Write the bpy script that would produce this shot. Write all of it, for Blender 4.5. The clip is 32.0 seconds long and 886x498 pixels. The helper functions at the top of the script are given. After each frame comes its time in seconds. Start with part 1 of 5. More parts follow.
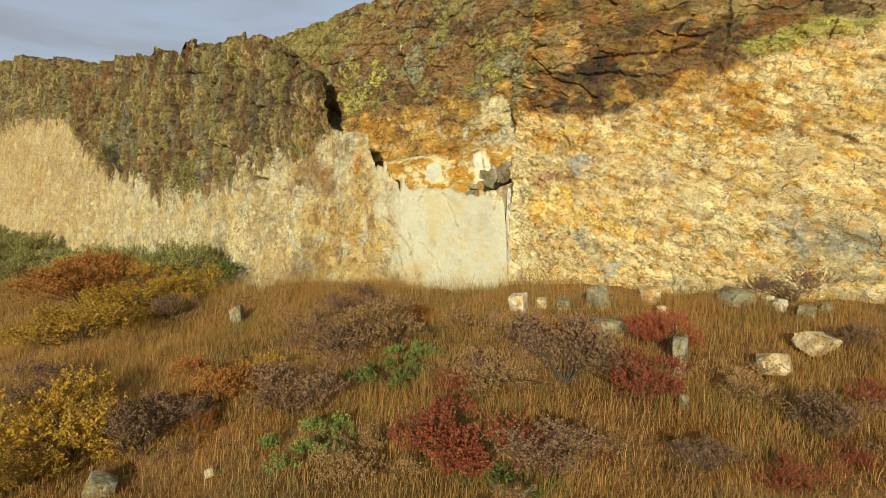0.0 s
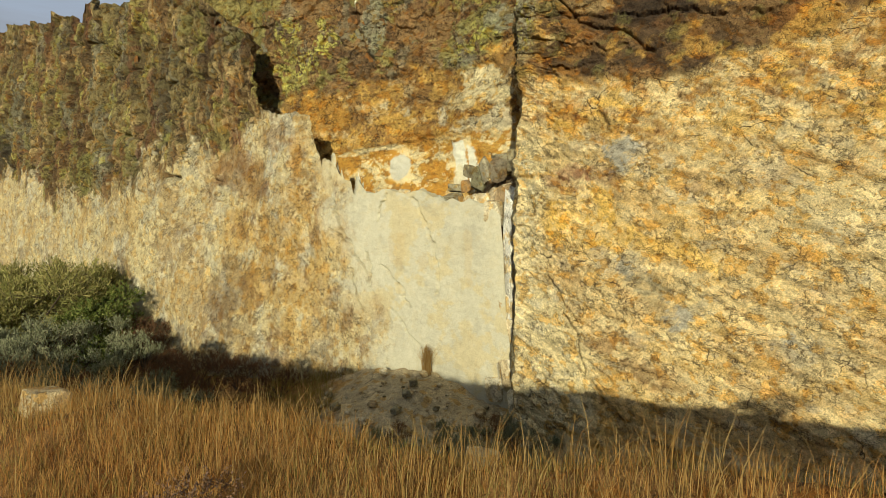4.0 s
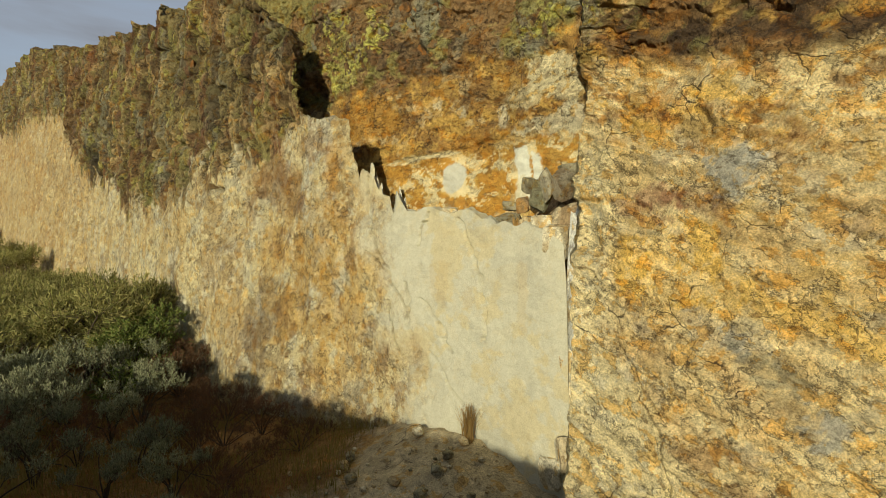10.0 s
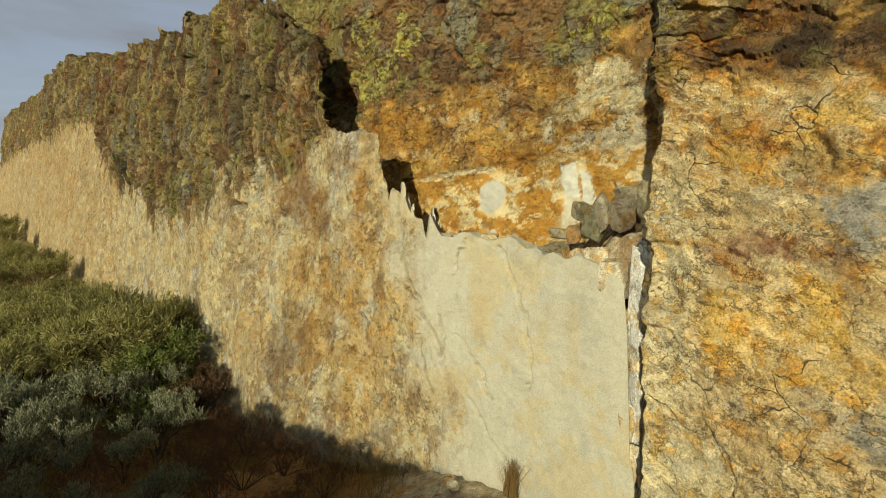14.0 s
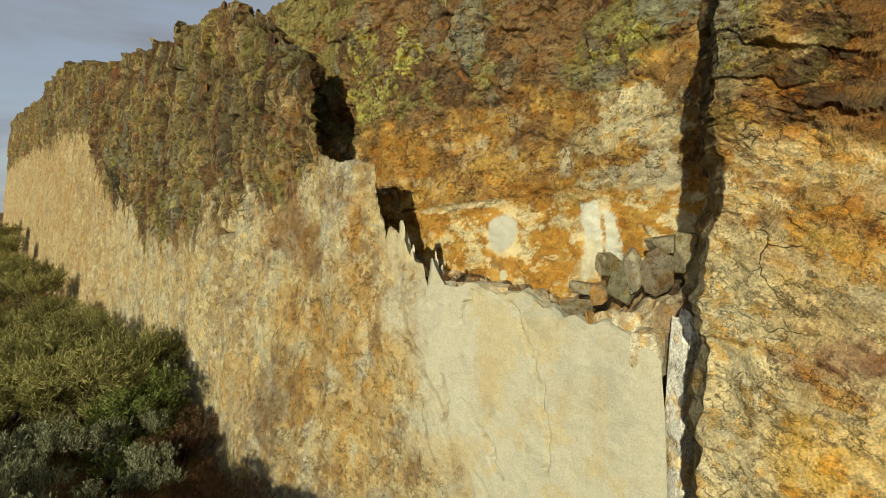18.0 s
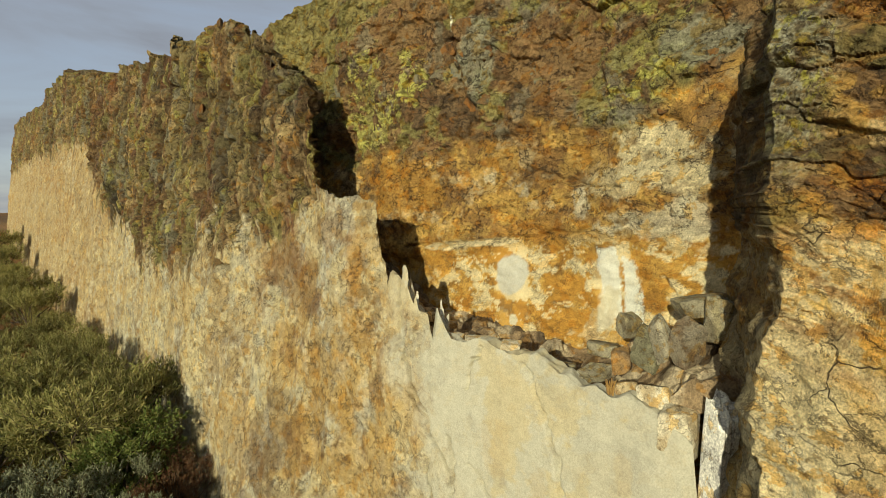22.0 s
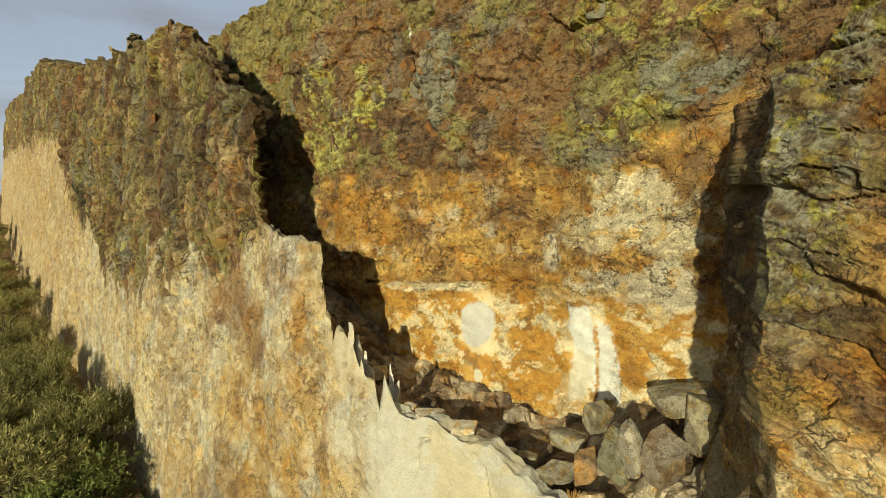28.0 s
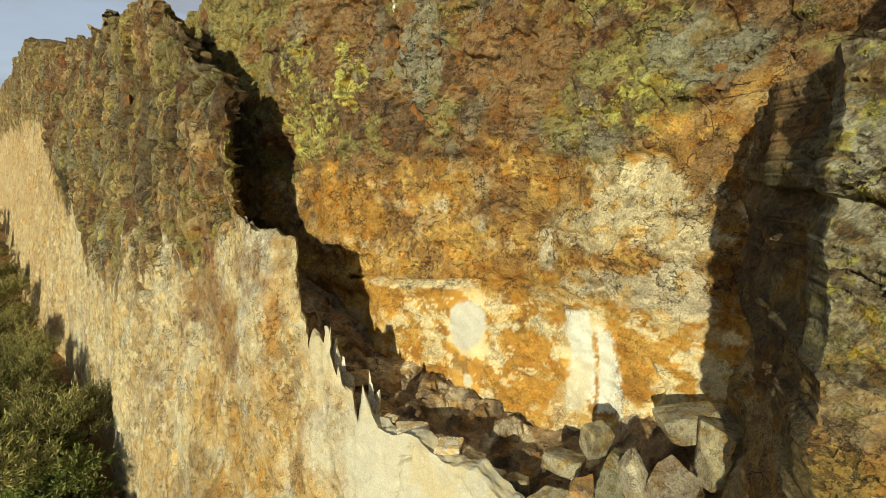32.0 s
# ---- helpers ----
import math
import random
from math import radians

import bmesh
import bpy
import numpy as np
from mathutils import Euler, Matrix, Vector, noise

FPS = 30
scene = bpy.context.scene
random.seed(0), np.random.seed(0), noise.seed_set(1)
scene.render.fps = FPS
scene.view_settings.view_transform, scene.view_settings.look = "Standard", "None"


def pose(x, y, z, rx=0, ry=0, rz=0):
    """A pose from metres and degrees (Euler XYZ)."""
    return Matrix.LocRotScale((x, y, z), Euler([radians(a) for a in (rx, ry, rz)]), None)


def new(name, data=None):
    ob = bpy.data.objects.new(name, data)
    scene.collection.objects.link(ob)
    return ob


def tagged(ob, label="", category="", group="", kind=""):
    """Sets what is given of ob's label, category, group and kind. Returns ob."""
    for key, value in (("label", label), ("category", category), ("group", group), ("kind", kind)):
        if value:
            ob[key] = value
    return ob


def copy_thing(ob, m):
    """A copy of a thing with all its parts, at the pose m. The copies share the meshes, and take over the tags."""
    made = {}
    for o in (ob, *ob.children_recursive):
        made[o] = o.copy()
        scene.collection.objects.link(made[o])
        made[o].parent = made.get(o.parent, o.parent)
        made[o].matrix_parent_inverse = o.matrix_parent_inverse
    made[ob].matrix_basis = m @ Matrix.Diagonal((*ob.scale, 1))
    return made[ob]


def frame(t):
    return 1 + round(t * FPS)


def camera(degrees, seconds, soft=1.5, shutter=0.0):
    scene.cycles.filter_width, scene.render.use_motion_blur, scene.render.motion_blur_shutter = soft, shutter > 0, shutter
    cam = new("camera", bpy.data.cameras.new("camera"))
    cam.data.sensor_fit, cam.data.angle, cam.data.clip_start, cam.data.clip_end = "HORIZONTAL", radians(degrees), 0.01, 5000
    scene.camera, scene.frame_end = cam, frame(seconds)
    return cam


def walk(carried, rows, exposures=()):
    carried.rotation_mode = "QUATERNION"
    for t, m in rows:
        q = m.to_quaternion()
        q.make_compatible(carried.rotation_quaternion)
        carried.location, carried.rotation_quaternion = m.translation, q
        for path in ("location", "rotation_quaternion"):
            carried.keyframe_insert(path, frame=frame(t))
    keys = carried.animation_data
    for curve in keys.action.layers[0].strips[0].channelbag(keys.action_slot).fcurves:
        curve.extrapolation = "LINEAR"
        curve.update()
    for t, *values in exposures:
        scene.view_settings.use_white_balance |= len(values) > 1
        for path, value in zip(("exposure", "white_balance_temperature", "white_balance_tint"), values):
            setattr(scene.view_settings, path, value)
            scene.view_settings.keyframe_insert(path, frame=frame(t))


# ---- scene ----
cam = camera(77.1, 32.0, soft=0.62)
METRES, EYE, TILT, LEAN, TURN = 24.0, 7.0, -3.5, 0.0, 0.0
ROWS = [
    (0.0, 0.0, 0.0, 0.0, 0.0, 0.0, -0.0),
    (0.5, -0.0074, 0.0523, 0.0067, -0.67, -0.0, 0.05),
    (1.0, -0.0123, 0.1035, 0.0131, -1.49, -0.0, 0.13),
    (1.5, -0.0151, 0.1532, 0.0182, -2.28, 0.01, 0.21),
    (2.0, -0.0157, 0.1996, 0.0229, -2.73, 0.01, 0.24),
    (2.5, -0.0145, 0.2415, 0.0276, -2.98, 0.0, 0.28),
    (4.5, 0.0017, 0.369, 0.048, -3.29, -0.25, 0.42),
    (5.0, 0.0064, 0.394, 0.052, -3.35, -0.23, 0.4),
    (5.5, 0.0115, 0.4157, 0.056, -3.39, -0.23, 0.39),
    (6.0, 0.0172, 0.4338, 0.0615, -3.3, -0.3, 0.41),
    (6.5, 0.0237, 0.4499, 0.0643, -2.5, -0.25, 0.29),
    (7.0, 0.0316, 0.4638, 0.0674, -1.61, -0.24, 0.23),
    (7.5, 0.0394, 0.4757, 0.0699, -0.64, -0.26, 0.16),
    (8.0, 0.0472, 0.486, 0.0732, 0.37, -0.28, 0.04),
    (8.5, 0.0547, 0.4949, 0.0768, 1.91, -0.27, -0.1),
    (9.0, 0.0599, 0.501, 0.0809, 3.65, -0.39, -0.21),
    (9.5, 0.0638, 0.5069, 0.0843, 5.39, -0.43, -0.33),
    (10.0, 0.0667, 0.5127, 0.0872, 6.88, -0.39, -0.49),
    (10.5, 0.0667, 0.5193, 0.0905, 7.76, -0.37, -0.58),
    (11.0, 0.0651, 0.5265, 0.0952, 8.35, -0.39, -0.63),
    (11.5, 0.0623, 0.5346, 0.1011, 8.73, -0.42, -0.66),
    (12.0, 0.0584, 0.5436, 0.1057, 9.12, -0.44, -0.67),
    (12.5, 0.0541, 0.5529, 0.1109, 9.42, -0.45, -0.67),
    (13.0, 0.0504, 0.5631, 0.1152, 9.57, -0.47, -0.68),
    (13.5, 0.0475, 0.5744, 0.1193, 9.69, -0.48, -0.7),
    (14.0, 0.0455, 0.5866, 0.1247, 9.84, -0.5, -0.69),
    (14.5, 0.0435, 0.5997, 0.1293, 9.99, -0.51, -0.67),
    (16.5, 0.0384, 0.6465, 0.1576, 10.44, -0.58, -0.62),
    (17.0, 0.0375, 0.6555, 0.1654, 10.53, -0.56, -0.64),
    (17.5, 0.0364, 0.6629, 0.1748, 10.6, -0.59, -0.59),
    (18.0, 0.0346, 0.6713, 0.1812, 10.62, -0.56, -0.65),
    (18.5, 0.032, 0.6813, 0.1872, 10.63, -0.57, -0.63),
    (19.0, 0.0293, 0.6929, 0.1932, 10.68, -0.59, -0.63),
    (19.5, 0.027, 0.7052, 0.2, 10.73, -0.62, -0.61),
    (20.0, 0.0249, 0.7163, 0.2083, 10.9, -0.6, -0.63),
    (20.5, 0.0235, 0.7197, 0.2149, 10.96, -0.61, -0.61),
    (21.0, 0.0233, 0.7187, 0.2198, 10.97, -0.62, -0.62),
    (21.5, 0.0235, 0.7168, 0.2268, 11.01, -0.66, -0.59),
    (22.0, 0.0236, 0.7159, 0.2344, 11.04, -0.68, -0.59),
    (22.5, 0.0233, 0.7159, 0.2419, 11.06, -0.7, -0.59),
    (23.0, 0.0226, 0.7173, 0.2489, 11.09, -0.72, -0.57),
    (23.5, 0.0219, 0.7202, 0.2558, 11.11, -0.75, -0.57),
    (24.0, 0.0215, 0.7231, 0.2628, 11.16, -0.77, -0.56),
    (24.5, 0.0219, 0.7257, 0.2694, 11.15, -0.85, -0.55),
    (25.0, 0.0238, 0.7304, 0.2759, 11.15, -1.0, -0.53),
    (25.5, 0.0285, 0.7368, 0.2819, 11.18, -1.25, -0.52),
    (27.5, 0.0538, 0.7888, 0.3026, 11.27, -2.53, -0.42),
    (28.0, 0.0569, 0.805, 0.3074, 11.27, -2.78, -0.43),
    (28.5, 0.0595, 0.8199, 0.3111, 11.28, -3.04, -0.43),
    (29.0, 0.0617, 0.8298, 0.3117, 11.29, -3.26, -0.43),
    (29.5, 0.0625, 0.8327, 0.3134, 11.34, -3.48, -0.41),
    (30.0, 0.0622, 0.8343, 0.3129, 11.33, -3.72, -0.39),
    (30.5, 0.0619, 0.8382, 0.3122, 11.35, -3.95, -0.39),
    (31.0, 0.0614, 0.8438, 0.3133, 11.36, -4.19, -0.37),
    (31.5, 0.0614, 0.8503, 0.3161, 11.37, -4.41, -0.38),
    (32.0, 0.0612, 0.8578, 0.3178, 11.38, -4.63, -0.36),
]
walk(cam, [(t, pose(0, 0, EYE, TILT, LEAN, TURN) @ pose(METRES * x, METRES * y, METRES * z, 90 + pitch, roll, yaw)) for t, x, y, z, yaw, pitch, roll in ROWS],
     [(0, 0.40), (2.5, 0.32), (6, 0.14), (13, 0.04), (21, 0.1), (27, 0.25), (32, 0.42)])

# ---------------------------------------------------------------- light
SUN_TRAVEL = Vector((0.157, 0.988, -0.262))       # the way the sunlight goes
sun_data = bpy.data.lights.new("sun", "SUN")
sun_data.energy, sun_data.angle, sun_data.color = 4.1, radians(0.55), (1.0, 0.945, 0.76)
sun = new("sun", sun_data)
sun.rotation_mode = "QUATERNION"
sun.rotation_quaternion = SUN_TRAVEL.to_track_quat("-Z", "Y")

world = bpy.data.worlds.new("world")
scene.world = world
world.use_nodes = True
wn, wl = world.node_tree.nodes, world.node_tree.links
wn.clear()
w_out, w_bg = wn.new("ShaderNodeOutputWorld"), wn.new("ShaderNodeBackground")
w_sky = wn.new("ShaderNodeTexSky")
w_sky.sky_type, w_sky.sun_disc = "NISHITA", False
w_sky.sun_elevation, w_sky.sun_rotation = radians(15), radians(189)
w_sky.altitude, w_sky.dust_density = 1400, 1.5
w_map, w_tc = wn.new("ShaderNodeMapping"), wn.new("ShaderNodeTexCoord")
w_map.inputs["Scale"].default_value = (1.3, 1.3, 6.5)
w_noise = wn.new("ShaderNodeTexNoise")
w_noise.inputs["Scale"].default_value, w_noise.inputs["Detail"].default_value = 1.6, 6
w_noise.inputs["Roughness"].default_value, w_noise.inputs["Distortion"].default_value = 0.55, 0.4
w_ramp = wn.new("ShaderNodeValToRGB")
w_ramp.color_ramp.elements[0].position, w_ramp.color_ramp.elements[0].color = 0.34, (0.5, 0.5, 0.5, 1)
w_ramp.color_ramp.elements[1].position, w_ramp.color_ramp.elements[1].color = 0.62, (0.96, 0.96, 0.96, 1)
w_tint = wn.new("ShaderNodeValToRGB")
w_tint.color_ramp.elements[0].position, w_tint.color_ramp.elements[0].color = 0.38, (3.5, 3.75, 4.15, 1)
w_tint.color_ramp.elements[1].position, w_tint.color_ramp.elements[1].color = 0.66, (2.15, 2.35, 2.7, 1)
w_mix = wn.new("ShaderNodeMix")
w_mix.data_type = "RGBA"
wl.new(w_tc.outputs["Generated"], w_map.inputs["Vector"])
wl.new(w_map.outputs["Vector"], w_noise.inputs["Vector"])
wl.new(w_noise.outputs["Fac"], w_ramp.inputs["Fac"])
wl.new(w_noise.outputs["Fac"], w_tint.inputs["Fac"])
wl.new(w_ramp.outputs["Color"], w_mix.inputs["Factor"])
wl.new(w_sky.outputs["Color"], w_mix.inputs["A"])
wl.new(w_tint.outputs["Color"], w_mix.inputs["B"])
wl.new(w_mix.outputs["Result"], w_bg.inputs["Color"])
w_bg.inputs["Strength"].default_value = 0.109
wl.new(w_bg.outputs["Background"], w_out.inputs["Surface"])


# ---------------------------------------------------------------- noise and colour
def tone(r, g, b, k=0.8):
    """A linear base colour from the look of a surface in full light."""
    v = np.array([r, g, b], float) / 255
    return np.where(v < 0.04045, v / 12.92, ((v + 0.055) / 1.055) ** 2.4) * k


A, B, C = np.uint32(374761393), np.uint32(668265263), 65536


def mixed(h):
    """A number from 0 to 1 out of a hash."""
    h = (h ^ (h >> np.uint32(13))) * np.uint32(1274126177)
    h = (h ^ (h >> np.uint32(15))) * np.uint32(2246822519)
    return (h ^ (h >> np.uint32(16))).astype(np.float32) * np.float32(1 / 4294967296.0)


def salt(seed):
    return np.uint32((seed * 974634777 + 12345) % 4294967291)


def lattice(v):
    return v.astype(np.int32).view(np.uint32)


def in_pieces(fn, a, b):
    """Work fn out over pieces of two arrays, which stay in the cache."""
    a, b = np.broadcast_arrays(np.asarray(a, dtype=np.float64), np.asarray(b, dtype=np.float64))
    shape, fa, fb = a.shape, a.ravel(), b.ravel()
    with np.errstate(over="ignore"):
        parts = [fn(fa[k:k + C], fb[k:k + C]) for k in range(0, max(fa.size, 1), C)]
    if isinstance(parts[0], tuple):
        return tuple(np.concatenate(p).reshape(shape) for p in zip(*parts))
    return np.concatenate(parts).reshape(shape)


def vnoise(a, b, seed=0):
    """Smooth noise on a plane, -1 to 1."""
    fa, fb = np.floor(a), np.floor(b)
    u, v = (a - fa).astype(np.float32), (b - fb).astype(np.float32)
    u, v = u * u * u * (u * (u * 6 - 15) + 10), v * v * v * (v * (v * 6 - 15) + 10)
    ha, hb = lattice(fa) * A, lattice(fb) * B + salt(seed)
    low = mixed(ha + hb)
    low += (mixed(ha + A + hb) - low) * u
    hb = hb + B
    top = mixed(ha + hb)
    top += (mixed(ha + A + hb) - top) * u
    return (low + (top - low) * v) * 2 - 1


def fbm(a, b, seed=0, octaves=5, gain=0.5):
    def piece(pa, pb):
        total, amp, norm = 0.0, 1.0, 0.0
        for k in range(octaves):
            c, s = math.cos(0.7 * k), math.sin(0.7 * k)
            total = total + amp * vnoise((pa * c - pb * s) * 2.03 ** k + 17.3 * k, (pa * s + pb * c) * 2.03 ** k - 9.1 * k, seed + 31 * k)
            norm += amp
            amp *= gain
        return total / norm * 1.6
    return in_pieces(piece, a, b)


def cells(a, b, seed=0, jitter=0.85):
    """Cellular noise: distance between the two nearest borders, and a number for each cell."""
    def piece(pa, pb):
        fa, fb = np.floor(pa), np.floor(pb)
        ha, hb = lattice(fa) * A, lattice(fb) * B
        f1, f2, best = np.full(pa.shape, 9.0), np.full(pa.shape, 9.0), np.zeros(pa.shape)
        for i in (-1, 0, 1):
            for j in (-1, 0, 1):
                h = ha + np.uint32(i % 4294967296) * A + hb + np.uint32(j % 4294967296) * B
                qa = fa + i + 0.5 + (mixed(h + salt(seed)) - 0.5) * jitter
                qb = fb + j + 0.5 + (mixed(h + salt(seed + 7)) - 0.5) * jitter
                d = np.hypot(pa - qa, pb - qb)
                near = d < f1
                f2 = np.where(near, f1, np.minimum(f2, d))
                best = np.where(near, mixed(h + salt(seed + 13)), best)
                f1 = np.minimum(f1, d)
        return f2 - f1, best
    return in_pieces(piece, a, b)


def step(lo, hi, v):
    t = np.clip((v - lo) / (hi - lo), 0, 1)
    return t * t * (3 - 2 * t)


def edge(lo, hi, v):
    """A step with a sharper border."""
    mid = (lo + hi) / 2
    return step(mid + (lo - mid) * 0.4, mid + (hi - mid) * 0.4, v)


def lay(col, colour, mask):
    """Lay one colour over another where the mask says so."""
    return col + (np.asarray(colour) - col) * np.clip(mask, 0, 1)[..., None]


def patch(x, z, cx, cz, rx, rz, turn=0.0, rough=0.45, seed=3, soft=0.12):
    """A stain with a ragged outline."""
    c, s = math.cos(radians(turn)), math.sin(radians(turn))
    out, reach = np.zeros(x.shape), max(rx, rz) * 2
    near = (np.abs(x - cx) < reach) & (np.abs(z - cz) < reach)
    dx, dz = x[near] - cx, z[near] - cz
    d = np.hypot((dx * c + dz * s) / rx, (dz * c - dx * s) / rz)
    d = d + rough * fbm(dx * 1.7 / max(rx, rz) + cx * 7, dz * 1.7 / max(rx, rz) + cz * 5, seed, 5, 0.62)
    out[near] = step(1 + soft, 1 - soft, d)
    return out


def crack(x, z, ends, wide, seed=5, wander=0.12):
    """How near a point lies to a ragged line through the ends: 1 on it."""
    out, lo, hi = np.zeros(x.shape), np.min(ends, 0) - 0.6, np.max(ends, 0) + 0.6
    near = (x > lo[0]) & (x < hi[0]) & (z > lo[1]) & (z < hi[1])
    x, z = x[near], z[near]
    best = np.full(x.shape, 9.0)
    wx = x + wander * fbm(x * 1.9, z * 1.9, seed, 4)
    wz = z + wander * fbm(x * 1.9 + 40, z * 1.9, seed + 1, 4)
    for (ax, az), (bx, bz) in zip(ends[:-1], ends[1:]):
        l2 = (bx - ax) ** 2 + (bz - az) ** 2
        t = np.clip(((wx - ax) * (bx - ax) + (wz - az) * (bz - az)) / l2, 0, 1)
        best = np.minimum(best, np.hypot(wx - ax - t * (bx - ax), wz - az - t * (bz - az)))
    out[near] = np.exp(-(best / wide) ** 2)
    return out


CREAM, PALE, OCHRE = tone(216, 199, 146), tone(204, 193, 152), tone(196, 156, 76)
ORANGE, RUST, GREY = tone(178, 130, 52), tone(132, 92, 46), tone(158, 156, 138)
WHITE, OLIVE, UMBER = tone(212, 207, 176), tone(132, 118, 76), tone(84, 68, 46)
BROWN, LICHEN, MOSS = tone(122, 96, 60), tone(164, 158, 80), tone(130, 126, 70)
STONE, RED, BLACK = tone(126, 123, 98), tone(122, 74, 52), tone(44, 38, 33)
YELLOW, TAN = tone(214, 172, 72), tone(190, 164, 110)


# ---------------------------------------------------------------- materials
def material(name):
    m = bpy.data.materials.new(name)
    m.use_nodes = True
    return m, m.node_tree.nodes, m.node_tree.links, m.node_tree.nodes["Principled BSDF"]


def rock_material(name, grain=1.0, rough=0.92, bump=0.9, seams=1.2, turn=0.0, stretch=(1, 1, 1), lines=0.8):
    """Rock whose mineral colour lies on the mesh: chipped plates, creases, speckle and thin dark seams along the grain,
    which paint in the shade of fine cracks. The colour's alpha says how broken the surface is."""
    m, n, l, bsdf = material(name)

    def node(kind, **values):
        made = n.new("ShaderNode" + kind)
        for key, value in values.items():
            made.inputs[key.replace("_", " ")].default_value = value
        return made

    def maths(operation, a, b, c=None):
        made = n.new("ShaderNodeMath")
        made.operation = operation
        for k, v in enumerate((a, b) if c is None else (a, b, c)):
            if isinstance(v, (int, float)):
                made.inputs[k].default_value = v
            else:
                l.new(v, made.inputs[k])
        return made.outputs["Value"]

    def span(value, lo, hi, to_lo, to_hi):
        made = node("MapRange", From_Min=lo, From_Max=hi, To_Min=to_lo, To_Max=to_hi)
        l.new(value, made.inputs["Value"])
        return made.outputs["Result"]

    tc, at = n.new("ShaderNodeTexCoord"), n.new("ShaderNodeAttribute")
    at.attribute_name = "mineral"
    broken = at.outputs["Alpha"]
    way = node("Mapping", Rotation=(0, radians(turn), 0), Scale=[1 / v for v in stretch])
    way.vector_type = "TEXTURE"
    l.new(tc.outputs["Object"], way.inputs["Vector"])
    bend = node("TexNoise", Scale=1.6, Detail=4, Roughness=0.5)
    l.new(tc.outputs["Object"], bend.inputs["Vector"])
    warp = n.new("ShaderNodeVectorMath")
    warp.operation = "MULTIPLY_ADD"
    warp.inputs[1].default_value = (0.55, 0.55, 0.55)
    l.new(bend.outputs["Color"], warp.inputs[0])
    l.new(way.outputs["Vector"], warp.inputs[2])

    def noise_of(scale, detail, rough_, source):
        made = node("TexNoise", Scale=scale * grain, Detail=detail, Roughness=rough_)
        l.new(source, made.inputs["Vector"])
        return made.outputs["Fac"]

    def plates(scale):
        made = node("TexVoronoi", Scale=scale * grain)
        l.new(warp.outputs["Vector"], made.inputs["Vector"])
        apart = n.new("ShaderNodeSeparateColor")
        l.new(made.outputs["Color"], apart.inputs["Color"])
        return apart.outputs["Red"]

    fine, mid = noise_of(30, 6, 0.7, tc.outputs["Object"]), noise_of(4.5, 8, 0.68, way.outputs["Vector"])
    speck, big, small = noise_of(11, 8, 0.75, way.outputs["Vector"]), plates(2.6), plates(9.0)
    crease = n.new("ShaderNodeTexNoise")
    crease.noise_type, crease.normalize = "RIDGED_MULTIFRACTAL", False
    for key, value in (("Scale", 1.5 * grain), ("Detail", 7), ("Roughness", 0.62), ("Lacunarity", 2.1)):
        crease.inputs[key].default_value = value
    l.new(way.outputs["Vector"], crease.inputs["Vector"])
    creased = span(crease.outputs["Fac"], 1.15, 1.9, 0, 1)
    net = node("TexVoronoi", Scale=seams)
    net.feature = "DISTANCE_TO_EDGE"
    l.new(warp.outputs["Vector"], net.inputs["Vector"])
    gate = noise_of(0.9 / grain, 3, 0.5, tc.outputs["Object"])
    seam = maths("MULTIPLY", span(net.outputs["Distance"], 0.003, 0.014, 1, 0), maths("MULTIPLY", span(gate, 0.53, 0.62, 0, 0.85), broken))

    # how light each spot is: plates, worn patches, bright and dark specks
    whole = span(broken, 0, 1, 0.3, 1)
    light = maths("ADD", maths("MULTIPLY", span(small, 0, 1, -0.15, 0.15), broken), maths("MULTIPLY", span(big, 0, 1, -0.07, 0.07), broken))
    light = maths("ADD", light, maths("MULTIPLY", span(mid, 0.36, 0.64, -0.12, 0.12), whole))
    light = maths("ADD", light, maths("MULTIPLY", span(speck, 0.57, 0.60, 0, 0.22), broken))
    light = maths("ADD", light, maths("MULTIPLY", span(speck, 0.43, 0.40, 0, -0.24), broken))
    light = maths("ADD", light, maths("MULTIPLY", span(fine, 0.40, 0.60, -0.25, 0.25), whole))
    # creases get their shade painted in, as a darker tone
    light = maths("ADD", light, maths("MULTIPLY", maths("MULTIPLY", creased, broken), -0.16))
    light = maths("MAXIMUM", maths("ADD", light, 1.0), 0.16)
    # crisp flakes: fresh and pale, rusty, dark; each ends at a thin break, its shade painted dark
    mild = node("Mapping", Rotation=(0, radians(turn), 0), Scale=[v ** -0.75 for v in stretch], Location=(3.1, 7.7, 1.3))
    mild.vector_type = "TEXTURE"
    l.new(tc.outputs["Object"], mild.inputs["Vector"])

    def shifted(by):
        made = n.new("ShaderNodeVectorMath")
        made.inputs[1].default_value = by
        l.new(mild.outputs["Vector"], made.inputs[0])
        return made.outputs["Vector"]

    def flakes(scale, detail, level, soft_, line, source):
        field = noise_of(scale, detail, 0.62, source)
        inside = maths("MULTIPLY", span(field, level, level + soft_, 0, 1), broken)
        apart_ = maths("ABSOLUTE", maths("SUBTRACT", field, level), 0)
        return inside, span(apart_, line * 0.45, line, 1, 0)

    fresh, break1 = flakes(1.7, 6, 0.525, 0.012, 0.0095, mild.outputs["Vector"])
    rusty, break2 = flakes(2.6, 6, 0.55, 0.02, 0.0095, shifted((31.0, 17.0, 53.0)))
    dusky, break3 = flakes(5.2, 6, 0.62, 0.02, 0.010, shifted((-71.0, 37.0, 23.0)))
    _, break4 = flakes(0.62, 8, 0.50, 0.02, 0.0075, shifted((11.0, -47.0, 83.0)))
